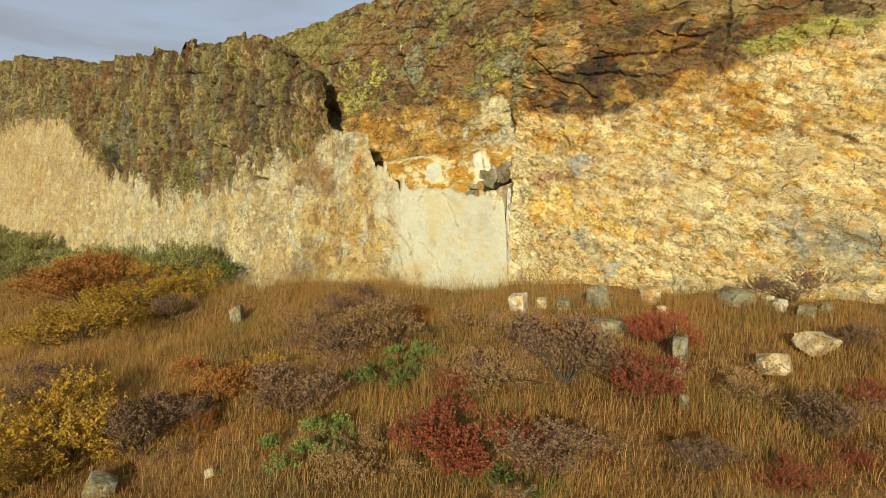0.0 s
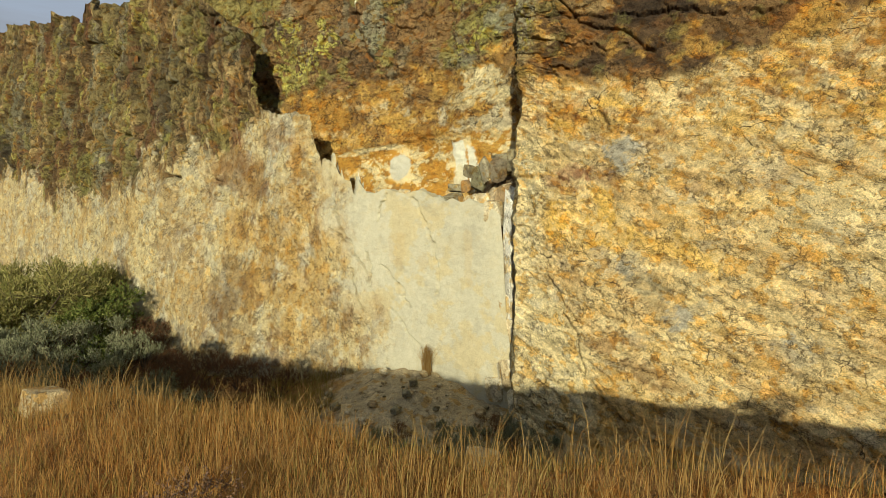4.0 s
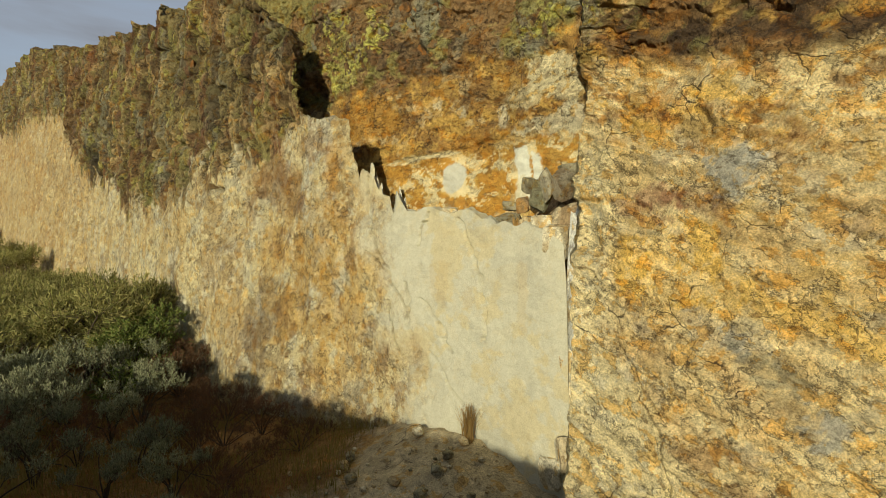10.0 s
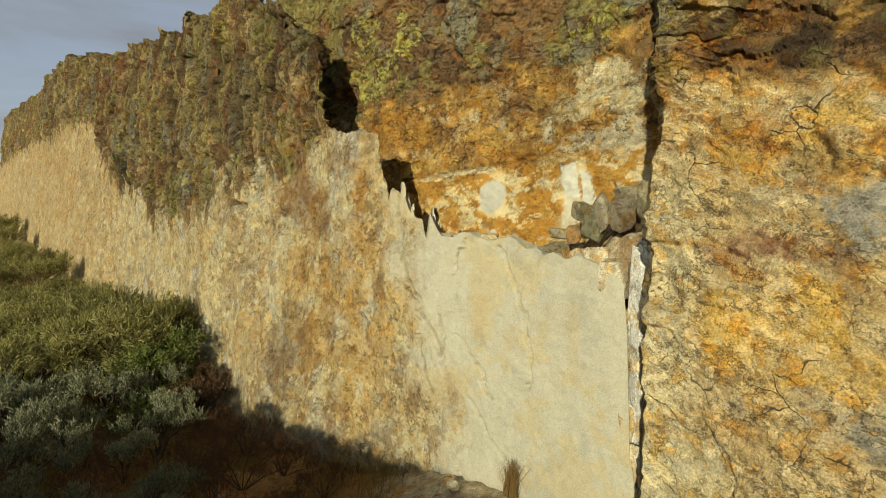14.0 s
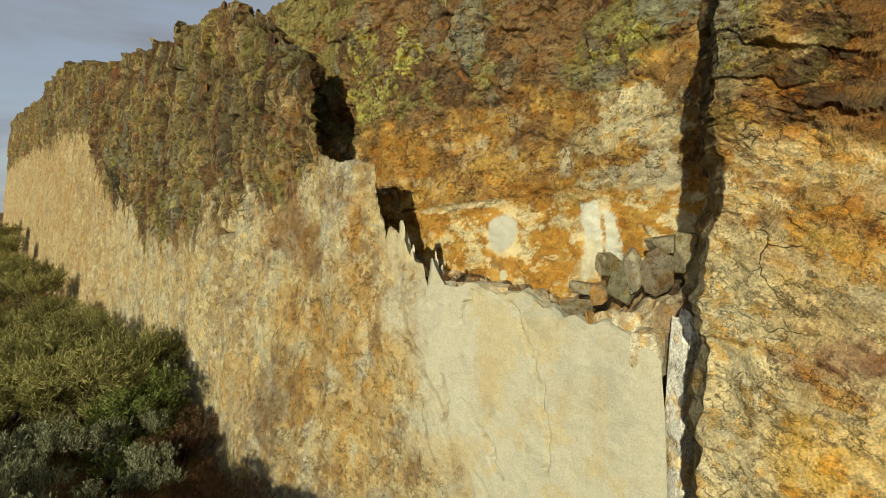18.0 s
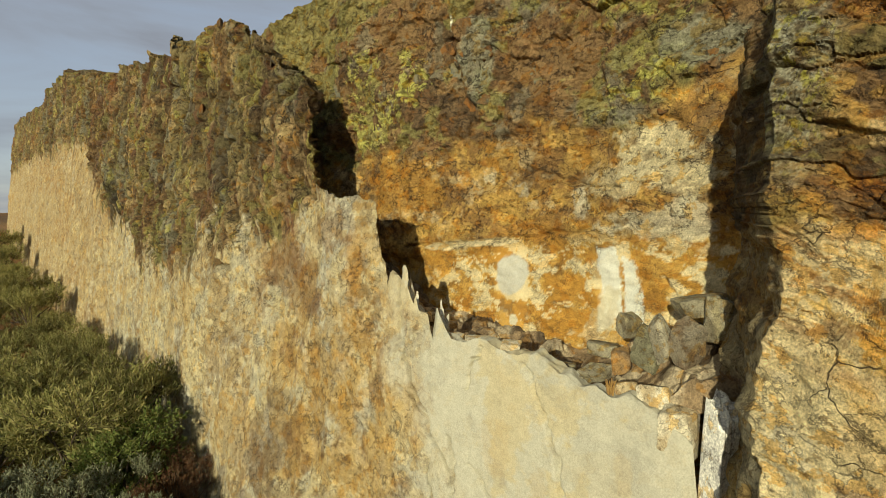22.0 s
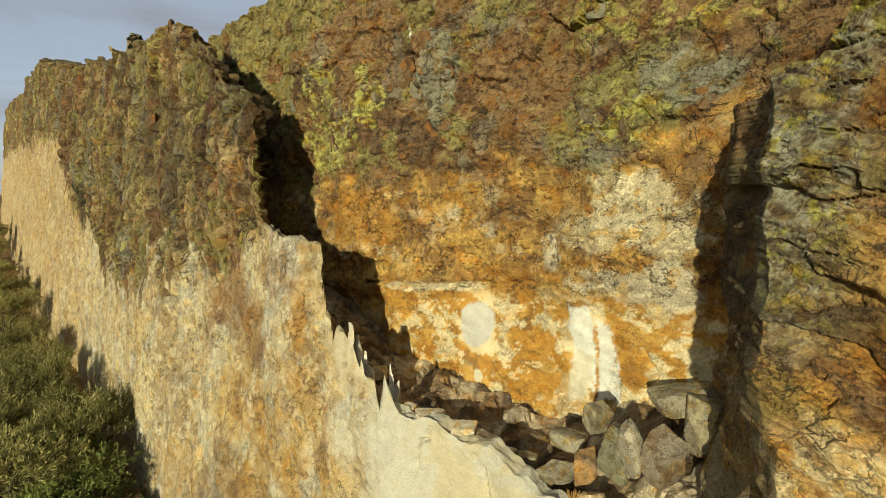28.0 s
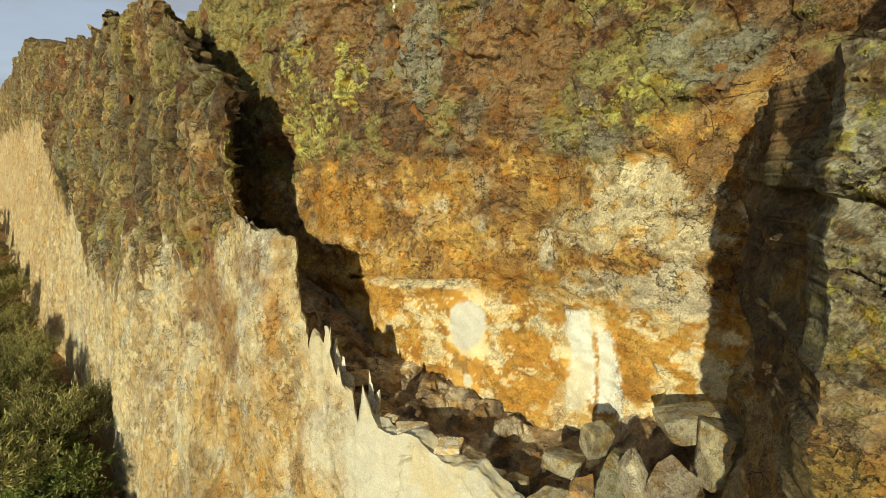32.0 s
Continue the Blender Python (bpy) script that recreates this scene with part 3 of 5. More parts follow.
def left_lean(x, z):
    edge = np.exp(-((x + 5.6) / 2.6) ** 2)
    return edge * 0.2 * fbm(x * 0.35 + 3, z * 1.1, 61, 5, 0.6) * step(8.2, 9.5, z)


def left_back(x, ux, uy):
    """Between the tower and the slab the broken end runs straight back."""
    end, far = (x > -9.0) & (x < -1.9), (x <= -9.0) & (x > -40)
    return np.where(end, -0.36, np.where(far, -0.52, ux)), np.where(end, 0.93, np.where(far, 0.85, uy))


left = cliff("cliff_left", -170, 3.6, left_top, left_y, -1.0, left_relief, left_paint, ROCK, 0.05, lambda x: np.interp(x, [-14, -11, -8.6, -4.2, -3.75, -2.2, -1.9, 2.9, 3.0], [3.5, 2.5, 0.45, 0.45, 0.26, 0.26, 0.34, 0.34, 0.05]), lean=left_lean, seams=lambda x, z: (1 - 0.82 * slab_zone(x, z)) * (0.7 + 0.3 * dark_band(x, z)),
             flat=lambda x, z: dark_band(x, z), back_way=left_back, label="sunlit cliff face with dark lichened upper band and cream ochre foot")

# the near buttress with its stained, slanting grain
RIGHT_TOP = [(2.9, 14.15), (3.3, 14.3), (3.8, 15.3), (4.3, 16.4), (5, 17.6), (8, 18.6), (14, 19.2), (30, 20)]
STAIN_EDGE = [(2, 11.5), (3.2, 11.3), (5.0, 11.0), (6.9, 11.15), (8.6, 11.5), (10.1, 12.0), (11.2, 12.6), (16, 13)]


def right_top(x):
    return outline(x, RIGHT_TOP) + 0.16 * fbm(x * 1.7, x * 0, 63, 5)


def stained(x, z):
    return step(-0.14, 0.16, z - outline(x, STAIN_EDGE) + 0.3 * fbm(x * 0.8, z * 0.8, 64, 5, 0.6))


RIGHT_CRACKS = [([(10.1, 17), (10.0, 14.5), (9.8, 12.2), (9.85, 11.6)], 0.08), ([(10.4, 11.1), (11.4, 10.3), (12.4, 9.5), (14.5, 8.4)], 0.05),
                ([(8.0, 9.2), (9.6, 8.2), (11.0, 7.5)], 0.03), ([(3.6, 5.8), (4.1, 4.9), (4.4, 4.1), (4.5, 3.2), (5.2, 2.2)], 0.06),
                ([(9.0, 14.2), (8.2, 12.6)], 0.03), ([(6.0, 13.2), (9.5, 12.9)], 0.03), ([(4.0, 12.9), (7.5, 12.3)], 0.03),
                ([(12.5, 13.2), (12.2, 11.9), (12.9, 11.6)], 0.06), ([(5.0, 10.05), (5.12, 9.75)], 0.07), ([(4.0, 13.6), (4.6, 12.6), (5.5, 12.2), (6.1, 11.6)], 0.035)]


def right_relief(x, z):
    q, along = z + 0.5 * (x - 3), x - 0.5 * z
    up = stained(x, z)
    d = 0.22 * fbm(x * 0.3, z * 0.3, 65, 4) + 0.10 * fbm(along * 0.8, q * 2.0, 66, 5, 0.66) + 0.04 * fbm(along * 2.0, q * 5.0, 67, 5, 0.66)
    e1, c1 = blocks(along, q, 1.6, 0.45, 68)
    d = d + (1 - up) * (0.10 * (c1 - 0.5) - 0.05 * np.exp(-e1 / 0.06) * step(0.45, 0.6, c1))
    e2, c2 = blocks(x, z + 0.1 * x, 1.3, 0.5, 69)
    d = d + up * (0.14 * (c2 - 0.5) - 0.05 * np.exp(-e2 / 0.03) + 0.12)
    for ends, wide in RIGHT_CRACKS:
        d = d - 0.18 * crack(x, z, ends, wide)
    near = step(5.2, 4.0, x) * step(10.6, 11.6, z)
    e3, c3 = blocks(x, z + 0.08 * x, 0.95, 0.34, 118)
    e4, c4 = blocks(x, z, 0.22, 0.16, 76)
    d = d + near * (0.24 * (c3 - 0.5) - 0.04 * np.exp(-e3 / 0.03) + 0.05 * (c4 - 0.5) + 0.035 * fbm(x * 6, z * 6, 77, 4, 0.7))
    # broken steps on the corner
    d = d - 0.35 * step(3.5, 3.0, x) * edge(0.0, 0.6, fbm(x * 0, z * 0.8, 70, 4)) * step(10.5, 9, z)
    return d


def right_paint(x, z):
    q, along = z + 0.5 * (x - 3), x - 0.5 * z
    n1, n2, n3 = fbm(along * 0.7, q * 1.3, 81, 5, 0.72), fbm(along * 2.2, q * 4.4, 82, 5, 0.72), fbm(x * 3, z * 3, 83, 5, 0.66)
    col = np.broadcast_to(tone(212, 190, 134), (*x.shape, 3)).copy()
    col = lay(col, TAN, 0.7 * edge(-0.1, 0.4, n1))
    col = lay(col, CREAM, 0.4 * edge(0.1, 0.4, fbm(along * 0.9, q * 1.5, 89, 5, 0.72)))
    high = step(8.8, 10.4, z + 0.12 * (x - 5) + 0.4 * n1)
    col = lay(col, OCHRE, (0.22 + 0.45 * high) * edge(0.0, 0.4, n2 + 0.3 * n1))
    col = lay(col, YELLOW, (0.28 + 0.35 * high) * edge(0.12, 0.4, fbm(along * 1.0, q * 1.6, 84, 5, 0.78)))
    col = lay(col, GREY, 0.32 * edge(0.3, 0.5, fbm(along * 1.1, q * 1.8, 85, 5, 0.74)) * (1 - 0.6 * high))
    col = lay(col, tone(190, 140, 70), (0.2 + 0.35 * high) * edge(0.26, 0.5, fbm(along * 1.5, q * 2.4, 86, 5, 0.76)))
    col = lay(col, RUST, (0.22 + 0.4 * high) * edge(0.4, 0.62, fbm(along * 1.2, q * 2.2, 87, 5, 0.72) + 0.08 * high))
    col = lay(col, UMBER, 0.25 * edge(0.5, 0.7, fbm(along * 1.8, q * 2.8, 88, 5, 0.7) + 0.2 * n3))
    ragged = edge(-0.25, 0.15, n3 + 0.4 * n2)
    for cx, cz, rx, rz, c, k in ((5.4, 9.05, 0.33, 0.42, GREY, 0.85), (4.15, 8.65, 0.5, 0.28, RED, 0.6), (3.9, 8.35, 0.45, 0.2, RED, 0.5), (4.85, 8.55, 0.55, 0.22, RED, 0.45), (4.4, 10.1, 0.3, 0.2, RED, 0.35),
                                 (4.3, 7.1, 1.1, 0.8, YELLOW, 0.75), (6.2, 6.6, 0.9, 0.4, YELLOW, 0.55), (5.3, 6.25, 0.55, 0.28, GREY, 0.7), (5.8, 5.7, 0.5, 0.25, STONE, 0.6), (4.75, 4.4, 0.6, 0.4, RUST, 0.6),
                                 (5.9, 3.4, 0.5, 0.35, RUST, 0.5), (3.6, 5.3, 0.4, 0.4, GREY, 0.5), (10.6, 10.3, 0.75, 0.5, ORANGE, 0.8), (10.2, 11.3, 0.5, 0.5, ORANGE, 0.7), (9.3, 7.4, 1.6, 0.8, CREAM, 0.6),
                                 (12.4, 6.2, 1.0, 0.7, GREY, 0.6), (13.2, 5.6, 1.2, 1.0, STONE, 0.6), (6.45, 4.9, 0.3, 0.25, GREY, 0.8), (8.35, 4.5, 0.25, 0.25, GREY, 0.8), (11.8, 11.0, 0.9, 0.5, CREAM, 0.7)):
        col = lay(col, c, k * patch(x, z, cx, cz, rx, rz, -20, 0.7) * (0.35 + 0.65 * ragged))
    col = lay(col, tone(196, 172, 116), 0.9 * patch(x, z, 3.75, 9.05, 0.5, 0.4, -25, 0.4))
    col = lay(col, tone(176, 150, 92), 0.9 * patch(x, z, 4.95, 9.85, 0.42, 0.26, -15, 0.3))
    col = lay(col, lay(np.broadcast_to(CREAM, col.shape), PALE, edge(0, 0.4, n2)), 0.85 * step(3.9, 3.3, x + 0.25 * n2 - 1.1 * step(6, 3.6, z)) * step(10.4, 9.4, z))
    m1, m2 = fbm(x * 0.8, z * 1.6, 111, 5, 0.62), fbm(x * 2, z * 3, 112, 5, 0.66)
    top = np.broadcast_to(BROWN, col.shape).copy()
    top = lay(top, RUST, 0.8 * edge(0.0, 0.5, m1))
    top = lay(top, UMBER, 0.85 * edge(0.0, 0.45, fbm(x * 0.7, z * 1.0, 113, 5, 0.6)))
    top = lay(top, TAN, 0.55 * edge(0.1, 0.6, fbm(x * 0.4, z * 0.9, 114, 5, 0.6) + 0.25 * step(7, 9, x)))
    top = lay(top, OCHRE, 0.6 * edge(0.3, 0.6, fbm(x * 0.9, z * 1.2, 115, 5, 0.64)))
    top = lay(top, LICHEN, 0.85 * patch(x, z, 12.0, 12.6, 1.9, 0.6, 0, 0.4))
    plate_e, plate_c = blocks(x, z + 0.08 * x, 0.95, 0.34, 118)
    near = step(4.9, 3.9, x)
    top = lay(top, UMBER, 0.7 * near * edge(0.5, 0.7, plate_c))
    top = lay(top, tone(176, 128, 62), 0.8 * near * edge(0.4, 0.3, plate_c))
    top = lay(top, ORANGE * 1.1, 0.8 * near * edge(0.0, 0.3, fbm(x * 2.2, z * 3.5, 119, 5, 0.7)) * step(12.2, 11.4, z))
    rim = step(0.6, 0.15, x - 2.95 - 0.3 * step(12.6, 13.8, z) + 0.25 * m1)
    mottle, spots = fbm(x * 11, z * 11, 116, 5, 0.75), fbm(x * 7.5, z * 6.0, 117, 6, 0.76)
    top = lay(top, tone(136, 130, 98), 0.9 * rim * step(11.6, 12.3, z + 0.4 * m1))
    top = lay(top, tone(172, 170, 140), 0.65 * rim * edge(0.12, 0.25, mottle) * step(11.6, 12.3, z + 0.4 * m1))
    top = lay(top, UMBER, 0.7 * rim * edge(-0.12, -0.25, mottle) * step(11.6, 12.3, z + 0.4 * m1))
    top = lay(top, tone(166, 160, 60), 0.75 * np.maximum(rim, 0.3 * near * step(13.2, 13.8, z)) * edge(0.22, 0.34, spots + 0.25 * mottle) * step(11.7, 12.4, z))
    top = lay(top, BLACK, 0.7 * patch(x, z, 4.8, 11.5, 0.35, 0.25, 0, 0.5))
    top = lay(top, BLACK, 0.6 * patch(x, z, 6.2, 12.2, 0.7, 0.9, 0, 0.6))
    top = lay(top, TAN, 0.9 * patch(x, z, 3.87, 12.35, 0.13, 0.13, 0, 0.2))
    top = lay(top, MOSS, 0.4 * edge(0.25, 0.6, m2 + 0.4 * step(13.8, 15, z)))
    return lay(col * 1.32, top * 1.3, stained(x, z))


def right_lean(x, z):
    """The lower corner bulges towards the cleft."""
    return -0.22 * step(10.6, 9.6, z) * np.exp(-(x - 3.05) / 0.7) + 0.09 * fbm(x * 0, z * 1.4, 78, 5, 0.62) * np.exp(-(x - 3.05) / 0.4)


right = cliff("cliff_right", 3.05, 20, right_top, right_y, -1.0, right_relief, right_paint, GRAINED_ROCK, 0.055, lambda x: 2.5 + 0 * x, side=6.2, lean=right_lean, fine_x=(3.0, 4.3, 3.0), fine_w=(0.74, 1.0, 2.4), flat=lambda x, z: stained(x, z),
              label="tall ochre buttress with slanting grain and brown stained top")

# the wall at the back of the scar
BACK_TOP = [(-20, 19.6), (-9.5, 20.3), (-6, 20.6), (-2.3, 21.2), (0, 21.8), (10, 22.5)]


def back_top(x):
    return outline(x, BACK_TOP) + 0.3 * fbm(x * 0.9, x * 0, 121, 5)


def upper(x, z):
    edge = outline(x, [(-20, 13.5), (-7.7, 13.45), (-0.6, 13.5), (1.2, 13.8), (2.6, 13.55), (3.6, 14.1), (4.3, 14.5), (8, 15)])
    return step(-0.25, 0.3, z - edge + 0.6 * fbm(x * 0.7, z * 0.9, 122, 5, 0.6))


BACK_CRACKS = [([(-2.75, 18.4), (-2.65, 17.0), (-2.35, 16.0), (-2.0, 15.0), (-1.75, 14.4)], 0.10), ([(-2.0, 14.8), (-1.8, 14.3)], 0.2), ([(-0.75, 13.6), (-0.5, 13.45)], 0.13),
               ([(-4.4, 10.35), (-2.5, 10.5), (-0.5, 10.7), (1.5, 11.05)], 0.05), ([(2.75, 13.5), (3.3, 13.55)], 0.06), ([(3.1, 9.9), (3.15, 8.8)], 0.05),
               ([(-1.2, 16.4), (-0.4, 15.9), (0.2, 15.8)], 0.05), ([(-0.2, 12.9), (1.2, 12.2), (2.2, 12.0)], 0.03)]


def back_relief(x, z):
    up = upper(x, z)
    d = 0.3 * fbm(x * 0.35, z * 0.3, 123, 4) + 0.1 * fbm(x * 0.7, z * 1.1, 124, 5, 0.6)
    e1, c1 = blocks(x * 1.2, z, 1.2, 0.8, 125)
    e2, c2 = blocks(x * 1.2, z, 0.5, 0.25, 126)
    d = d + up * (0.26 * (c1 - 0.5) - 0.12 * np.exp(-e1 / 0.05) + 0.10 * (c2 - 0.5) - 0.05 * np.exp(-e2 / 0.06) + 0.12)
    d = d + (1 - up) * (0.05 * (c1 - 0.5) + 0.035 * fbm(x * 2, z * 3, 127, 5, 0.6))
    d = d + 0.12 * step(10.2, 10.8, z - 0.13 * x) + 0.22 * patch(x, z, -1.5, 16.2, 0.7, 1.3, 0, 0.3)
    for ends, wide in BACK_CRACKS:
        d = d - 0.2 * crack(x, z, ends, wide)
    return d


def back_calm(x, z):
    """How whole the rock is: the lately bared foot of the scar has few breaks, its grey and white plates none."""
    low = step(10.9, 10.3, z - 0.13 * x)
    plates = np.maximum(patch(x, z, 2.15, 9.5, 0.5, 1.1, 0, 0.1, soft=0.15), patch(x, z, -0.6, 9.4, 0.55, 1.5, 0, 0.1, soft=0.15))
    return 1 - 0.4 * low - 0.5 * low * plates


def back_paint(x, z):
    up = upper(x, z)
    n1, n2, n3 = fbm(x * 0.7, z * 0.9, 131, 5, 0.62), fbm(x * 1.8, z * 2.2, 132, 5, 0.66), fbm(x * 4, z * 5, 133, 5, 0.66)
    col = np.broadcast_to(ORANGE, (*x.shape, 3)).copy()
    col = lay(col, tone(168, 128, 66), 0.85 * step(10.4, 11.2, z - 0.13 * x + 0.4 * n2))
    col = lay(col, RUST, 0.3 * edge(0.0, 0.5, n1))
    col = lay(col, OCHRE, 0.95 * edge(-0.15, 0.3, n2))
    col = lay(col, TAN, 0.85 * edge(0.12, 0.5, fbm(x * 1.1, z * 1.3, 134, 5, 0.66) + 0.1 * n3))
    col = lay(col, BROWN, 0.6 * edge(0.25, 0.55, fbm(x * 1.2, z * 0.9, 135, 5, 0.64)) * step(10.4, 11.5, z))
    col = lay(col, BROWN, 0.4 * step(10.4, 11.2, z - 0.13 * x + 0.4 * n2) * edge(-0.1, 0.3, n1))
    col = lay(col, OCHRE, 0.6 * edge(0.1, 0.5, fbm(x * 1.6, z * 2.0, 136, 5, 0.68)))
    col = lay(col, UMBER, 0.5 * edge(0.35, 0.7, fbm(x * 1.3, z * 1.9, 137, 5, 0.7)))
    col = lay(col, CREAM, 0.8 * edge(0.1, 0.24, n2 + 0.45 * n3) * step(10.9, 10.2, z - 0.13 * x) * step(-4, -2, x))
    col = lay(col, ORANGE, 0.8 * patch(x, z, -4.8, 12.4, 1.6, 0.8, 0, 0.5))
    col = lay(col, CREAM, 0.85 * patch(x, z, 3.4, 12.7, 0.9, 1.0, -20, 0.9))
    col = lay(col, BROWN, 0.5 * patch(x, z, 3.7, 12.5, 0.8, 1.1, -20, 0.6) * edge(0.1, 0.4, fbm(x * 1.5, z * 5, 138, 5, 0.7)))
    col = lay(col, CREAM, 0.6 * patch(x, z, 2.4, 12.3, 0.8, 0.35, 10, 0.6))
    col = lay(col, PALE, 0.7 * patch(x, z, 3.2, 11.3, 1.0, 0.35, 10, 0.6))
    col = lay(col, CREAM, 0.8 * patch(x, z, -2.2, 10.45, 1.6, 0.13, 6, 0.5))
    jag = 0.07 * fbm(x * 5, z * 1.6, 139, 5, 0.7)
    sheet_1 = edge(1.70, 1.76, x + 0.10 * (z - 9.5) + jag) * edge(2.20, 2.14, x + 0.05 * (z - 9.5) + jag)
    sheet_2 = edge(2.20, 2.26, x + 0.04 * (z - 9.5) + jag) * edge(2.62, 2.56, x + 0.12 * (z - 9.5) + jag)
    col = lay(col, WHITE, sheet_1 * edge(10.62, 10.54, z + jag) * edge(8.75, 8.85, z + 6 * jag))
    col = lay(col, WHITE, sheet_2 * edge(10.42, 10.3, z + 0.5 * (x - 2.3) + jag) * edge(8.5, 8.6, z + 5 * jag))
    col = lay(col, PALE, 0.9 * patch(x, z, 1.85, 8.9, 0.2, 0.6, -8, 0.5))
    col = lay(col, tone(186, 180, 152), 1.0 * patch(x, z, -0.62, 9.62, 0.44, 0.6, -10, 0.16, soft=0.08))
    for cz, r in ((8.32, 0.14), (7.95, 0.11)):
        col = lay(col, PALE, patch(x, z, -0.47, cz, r, r * 1.2, 0, 0.06, soft=0.06))
    for cx, cz in ((-0.3, 12.1), (1.25, 11.9), (1.3, 11.55), (-1.3, 12.6)):
        col = lay(col, PALE, 0.6 * patch(x, z, cx, cz, 0.2, 0.24, 0, 0.4))
    m1, m2, m3 = fbm(x * 0.8, z * 0.9, 141, 5, 0.62), fbm(x * 2, z * 2.4, 142, 5, 0.66), fbm(x * 5, z * 5, 143, 5, 0.66)
    top = np.broadcast_to(BROWN, col.shape).copy()
    top = lay(top, UMBER, 0.8 * edge(-0.05, 0.45, m1))
    top = lay(top, tone(112, 82, 50), 0.6 * edge(0.15, 0.55, m2))
    top = lay(top, STONE, 0.45 * edge(0.25, 0.6, fbm(x * 1.2, z * 0.7, 144, 5, 0.64)))
    top = lay(top, MOSS, 0.6 * edge(0.2, 0.55, fbm(x * 0.9, z * 0.9, 145, 5, 0.66) + 0.3 * step(17, 20, z) + 0.5 * step(-6, -9, x)))
    for cx, cz, rx, rz, k in ((-5.7, 14.6, 1.3, 1.0, 0.8), (-3.95, 16.0, 0.55, 0.65, 0.9), (-4.4, 15.2, 0.45, 0.5, 0.8), (2.85, 14.5, 0.62, 0.42, 0.85), (3.2, 15.0, 0.5, 0.4, 0.6), (2.0, 13.75, 0.5, 0.25, 0.6),
                              (-6.0, 16.6, 0.7, 0.6, 0.7), (2.2, 16.6, 0.8, 0.5, 0.6), (4.0, 16.3, 0.9, 0.4, 0.6)):
        top = lay(top, LICHEN, k * patch(x, z, cx, cz, rx, rz, 0, 0.75, soft=0.25) * edge(-0.15, 0.2, m3))
    for cx, cz, rx, rz, k in ((3.7, 15.2, 0.75, 0.5, 0.8), (2.2, 13.75, 0.5, 0.25, 0.6), (-1.5, 16.0, 0.55, 1.2, 0.75), (-0.2, 14.6, 0.25, 0.6, 0.4)):
        top = lay(top, STONE, k * patch(x, z, cx, cz, rx, rz, 0, 0.4))
    top = lay(top, WHITE, 0.9 * patch(x, z, -2.55, 17.4, 0.1, 0.22, 0, 0.6))
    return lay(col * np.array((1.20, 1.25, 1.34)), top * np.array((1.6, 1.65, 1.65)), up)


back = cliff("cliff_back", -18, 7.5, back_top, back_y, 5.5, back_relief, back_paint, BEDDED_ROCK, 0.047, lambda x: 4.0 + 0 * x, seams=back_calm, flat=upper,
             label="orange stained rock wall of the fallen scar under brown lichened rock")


# ---------------------------------------------------------------- the ground
def crest_y(x):
    return np.clip(13.5 - np.where(x > 0, 0.47, 0.58) * x, 8.6, 20)


def ground_z(x, y):
    yc = crest_y(x)
    front = 5.2 - 0.12 * np.clip(yc - y, 0, 14) + np.where(x > 0, 0.08, 0.05) * np.clip(x, -14, 3)
    fall = 1 - np.exp(-(np.clip(y - yc, 0, 99) / 3.4) ** 1.35)
    floor = 0.25 + 0.03 * np.clip(-x - 30, 0, 200)
    z = front * (1 - fall) + floor * fall
    cone = np.exp(-(((x - 0.4) / 3.9) ** 2 + ((y - 29.2) / 4.6) ** 2))
    z = z + 1.5 * cone * step(0, 6, y - yc)
    near = np.exp(-(np.hypot(x, y - 15) / 40) ** 2)
    return z + near * (0.14 * fbm(x * 0.4, y * 0.4, 151, 4) + 0.05 * fbm(x * 1.7, y * 1.7, 152, 4))


def spaced(lo, hi, fine_lo, fine_hi, fine, far):
    left_part = fine_lo - np.geomspace(fine, fine_lo - lo, far)[::-1]
    right_part = fine_hi + np.geomspace(fine, hi - fine_hi, far)
    return np.concatenate([left_part, np.arange(fine_lo, fine_hi + fine / 2, fine), right_part])


gx, gy = np.meshgrid(spaced(-900, 900, -24, 16, 0.14, 34), spaced(-900, 900, 0, 36, 0.14, 34))
gz = ground_z(gx, gy)
talus = step(0.22, 0.5, np.exp(-(((gx - 0.4) / 4.0) ** 2 + ((gy - 28.4) / 4.8) ** 2)) + 0.15 * fbm(gx * 0.9, gy * 0.9, 153, 5))
gz = gz + talus * (0.10 * fbm(gx * 1.6, gy * 1.6, 154, 5) - 0.12 * np.abs(fbm(gx * 1.3, gy * 0.35, 155, 4)))
gcol = np.broadcast_to(tone(136, 98, 52), (*gx.shape, 3)).copy()
gcol = lay(gcol, tone(168, 128, 74), step(0, 0.5, fbm(gx * 0.7, gy * 0.7, 156, 6)))
gcol = lay(gcol, tone(104, 88, 52), 0.7 * step(0.1, 0.6, fbm(gx * 0.5, gy * 0.5, 157, 6)))
gcol = lay(gcol, tone(196, 178, 136), talus)
ground = mesh_object("ground", np.stack([gx, gy, gz], -1).reshape(-1, 3), sheet(*gx.shape), SOIL, gcol.reshape(-1, 3))
tagged(ground, "dry brown slope falling to a gully with pale debris", "ground", kind="structure")


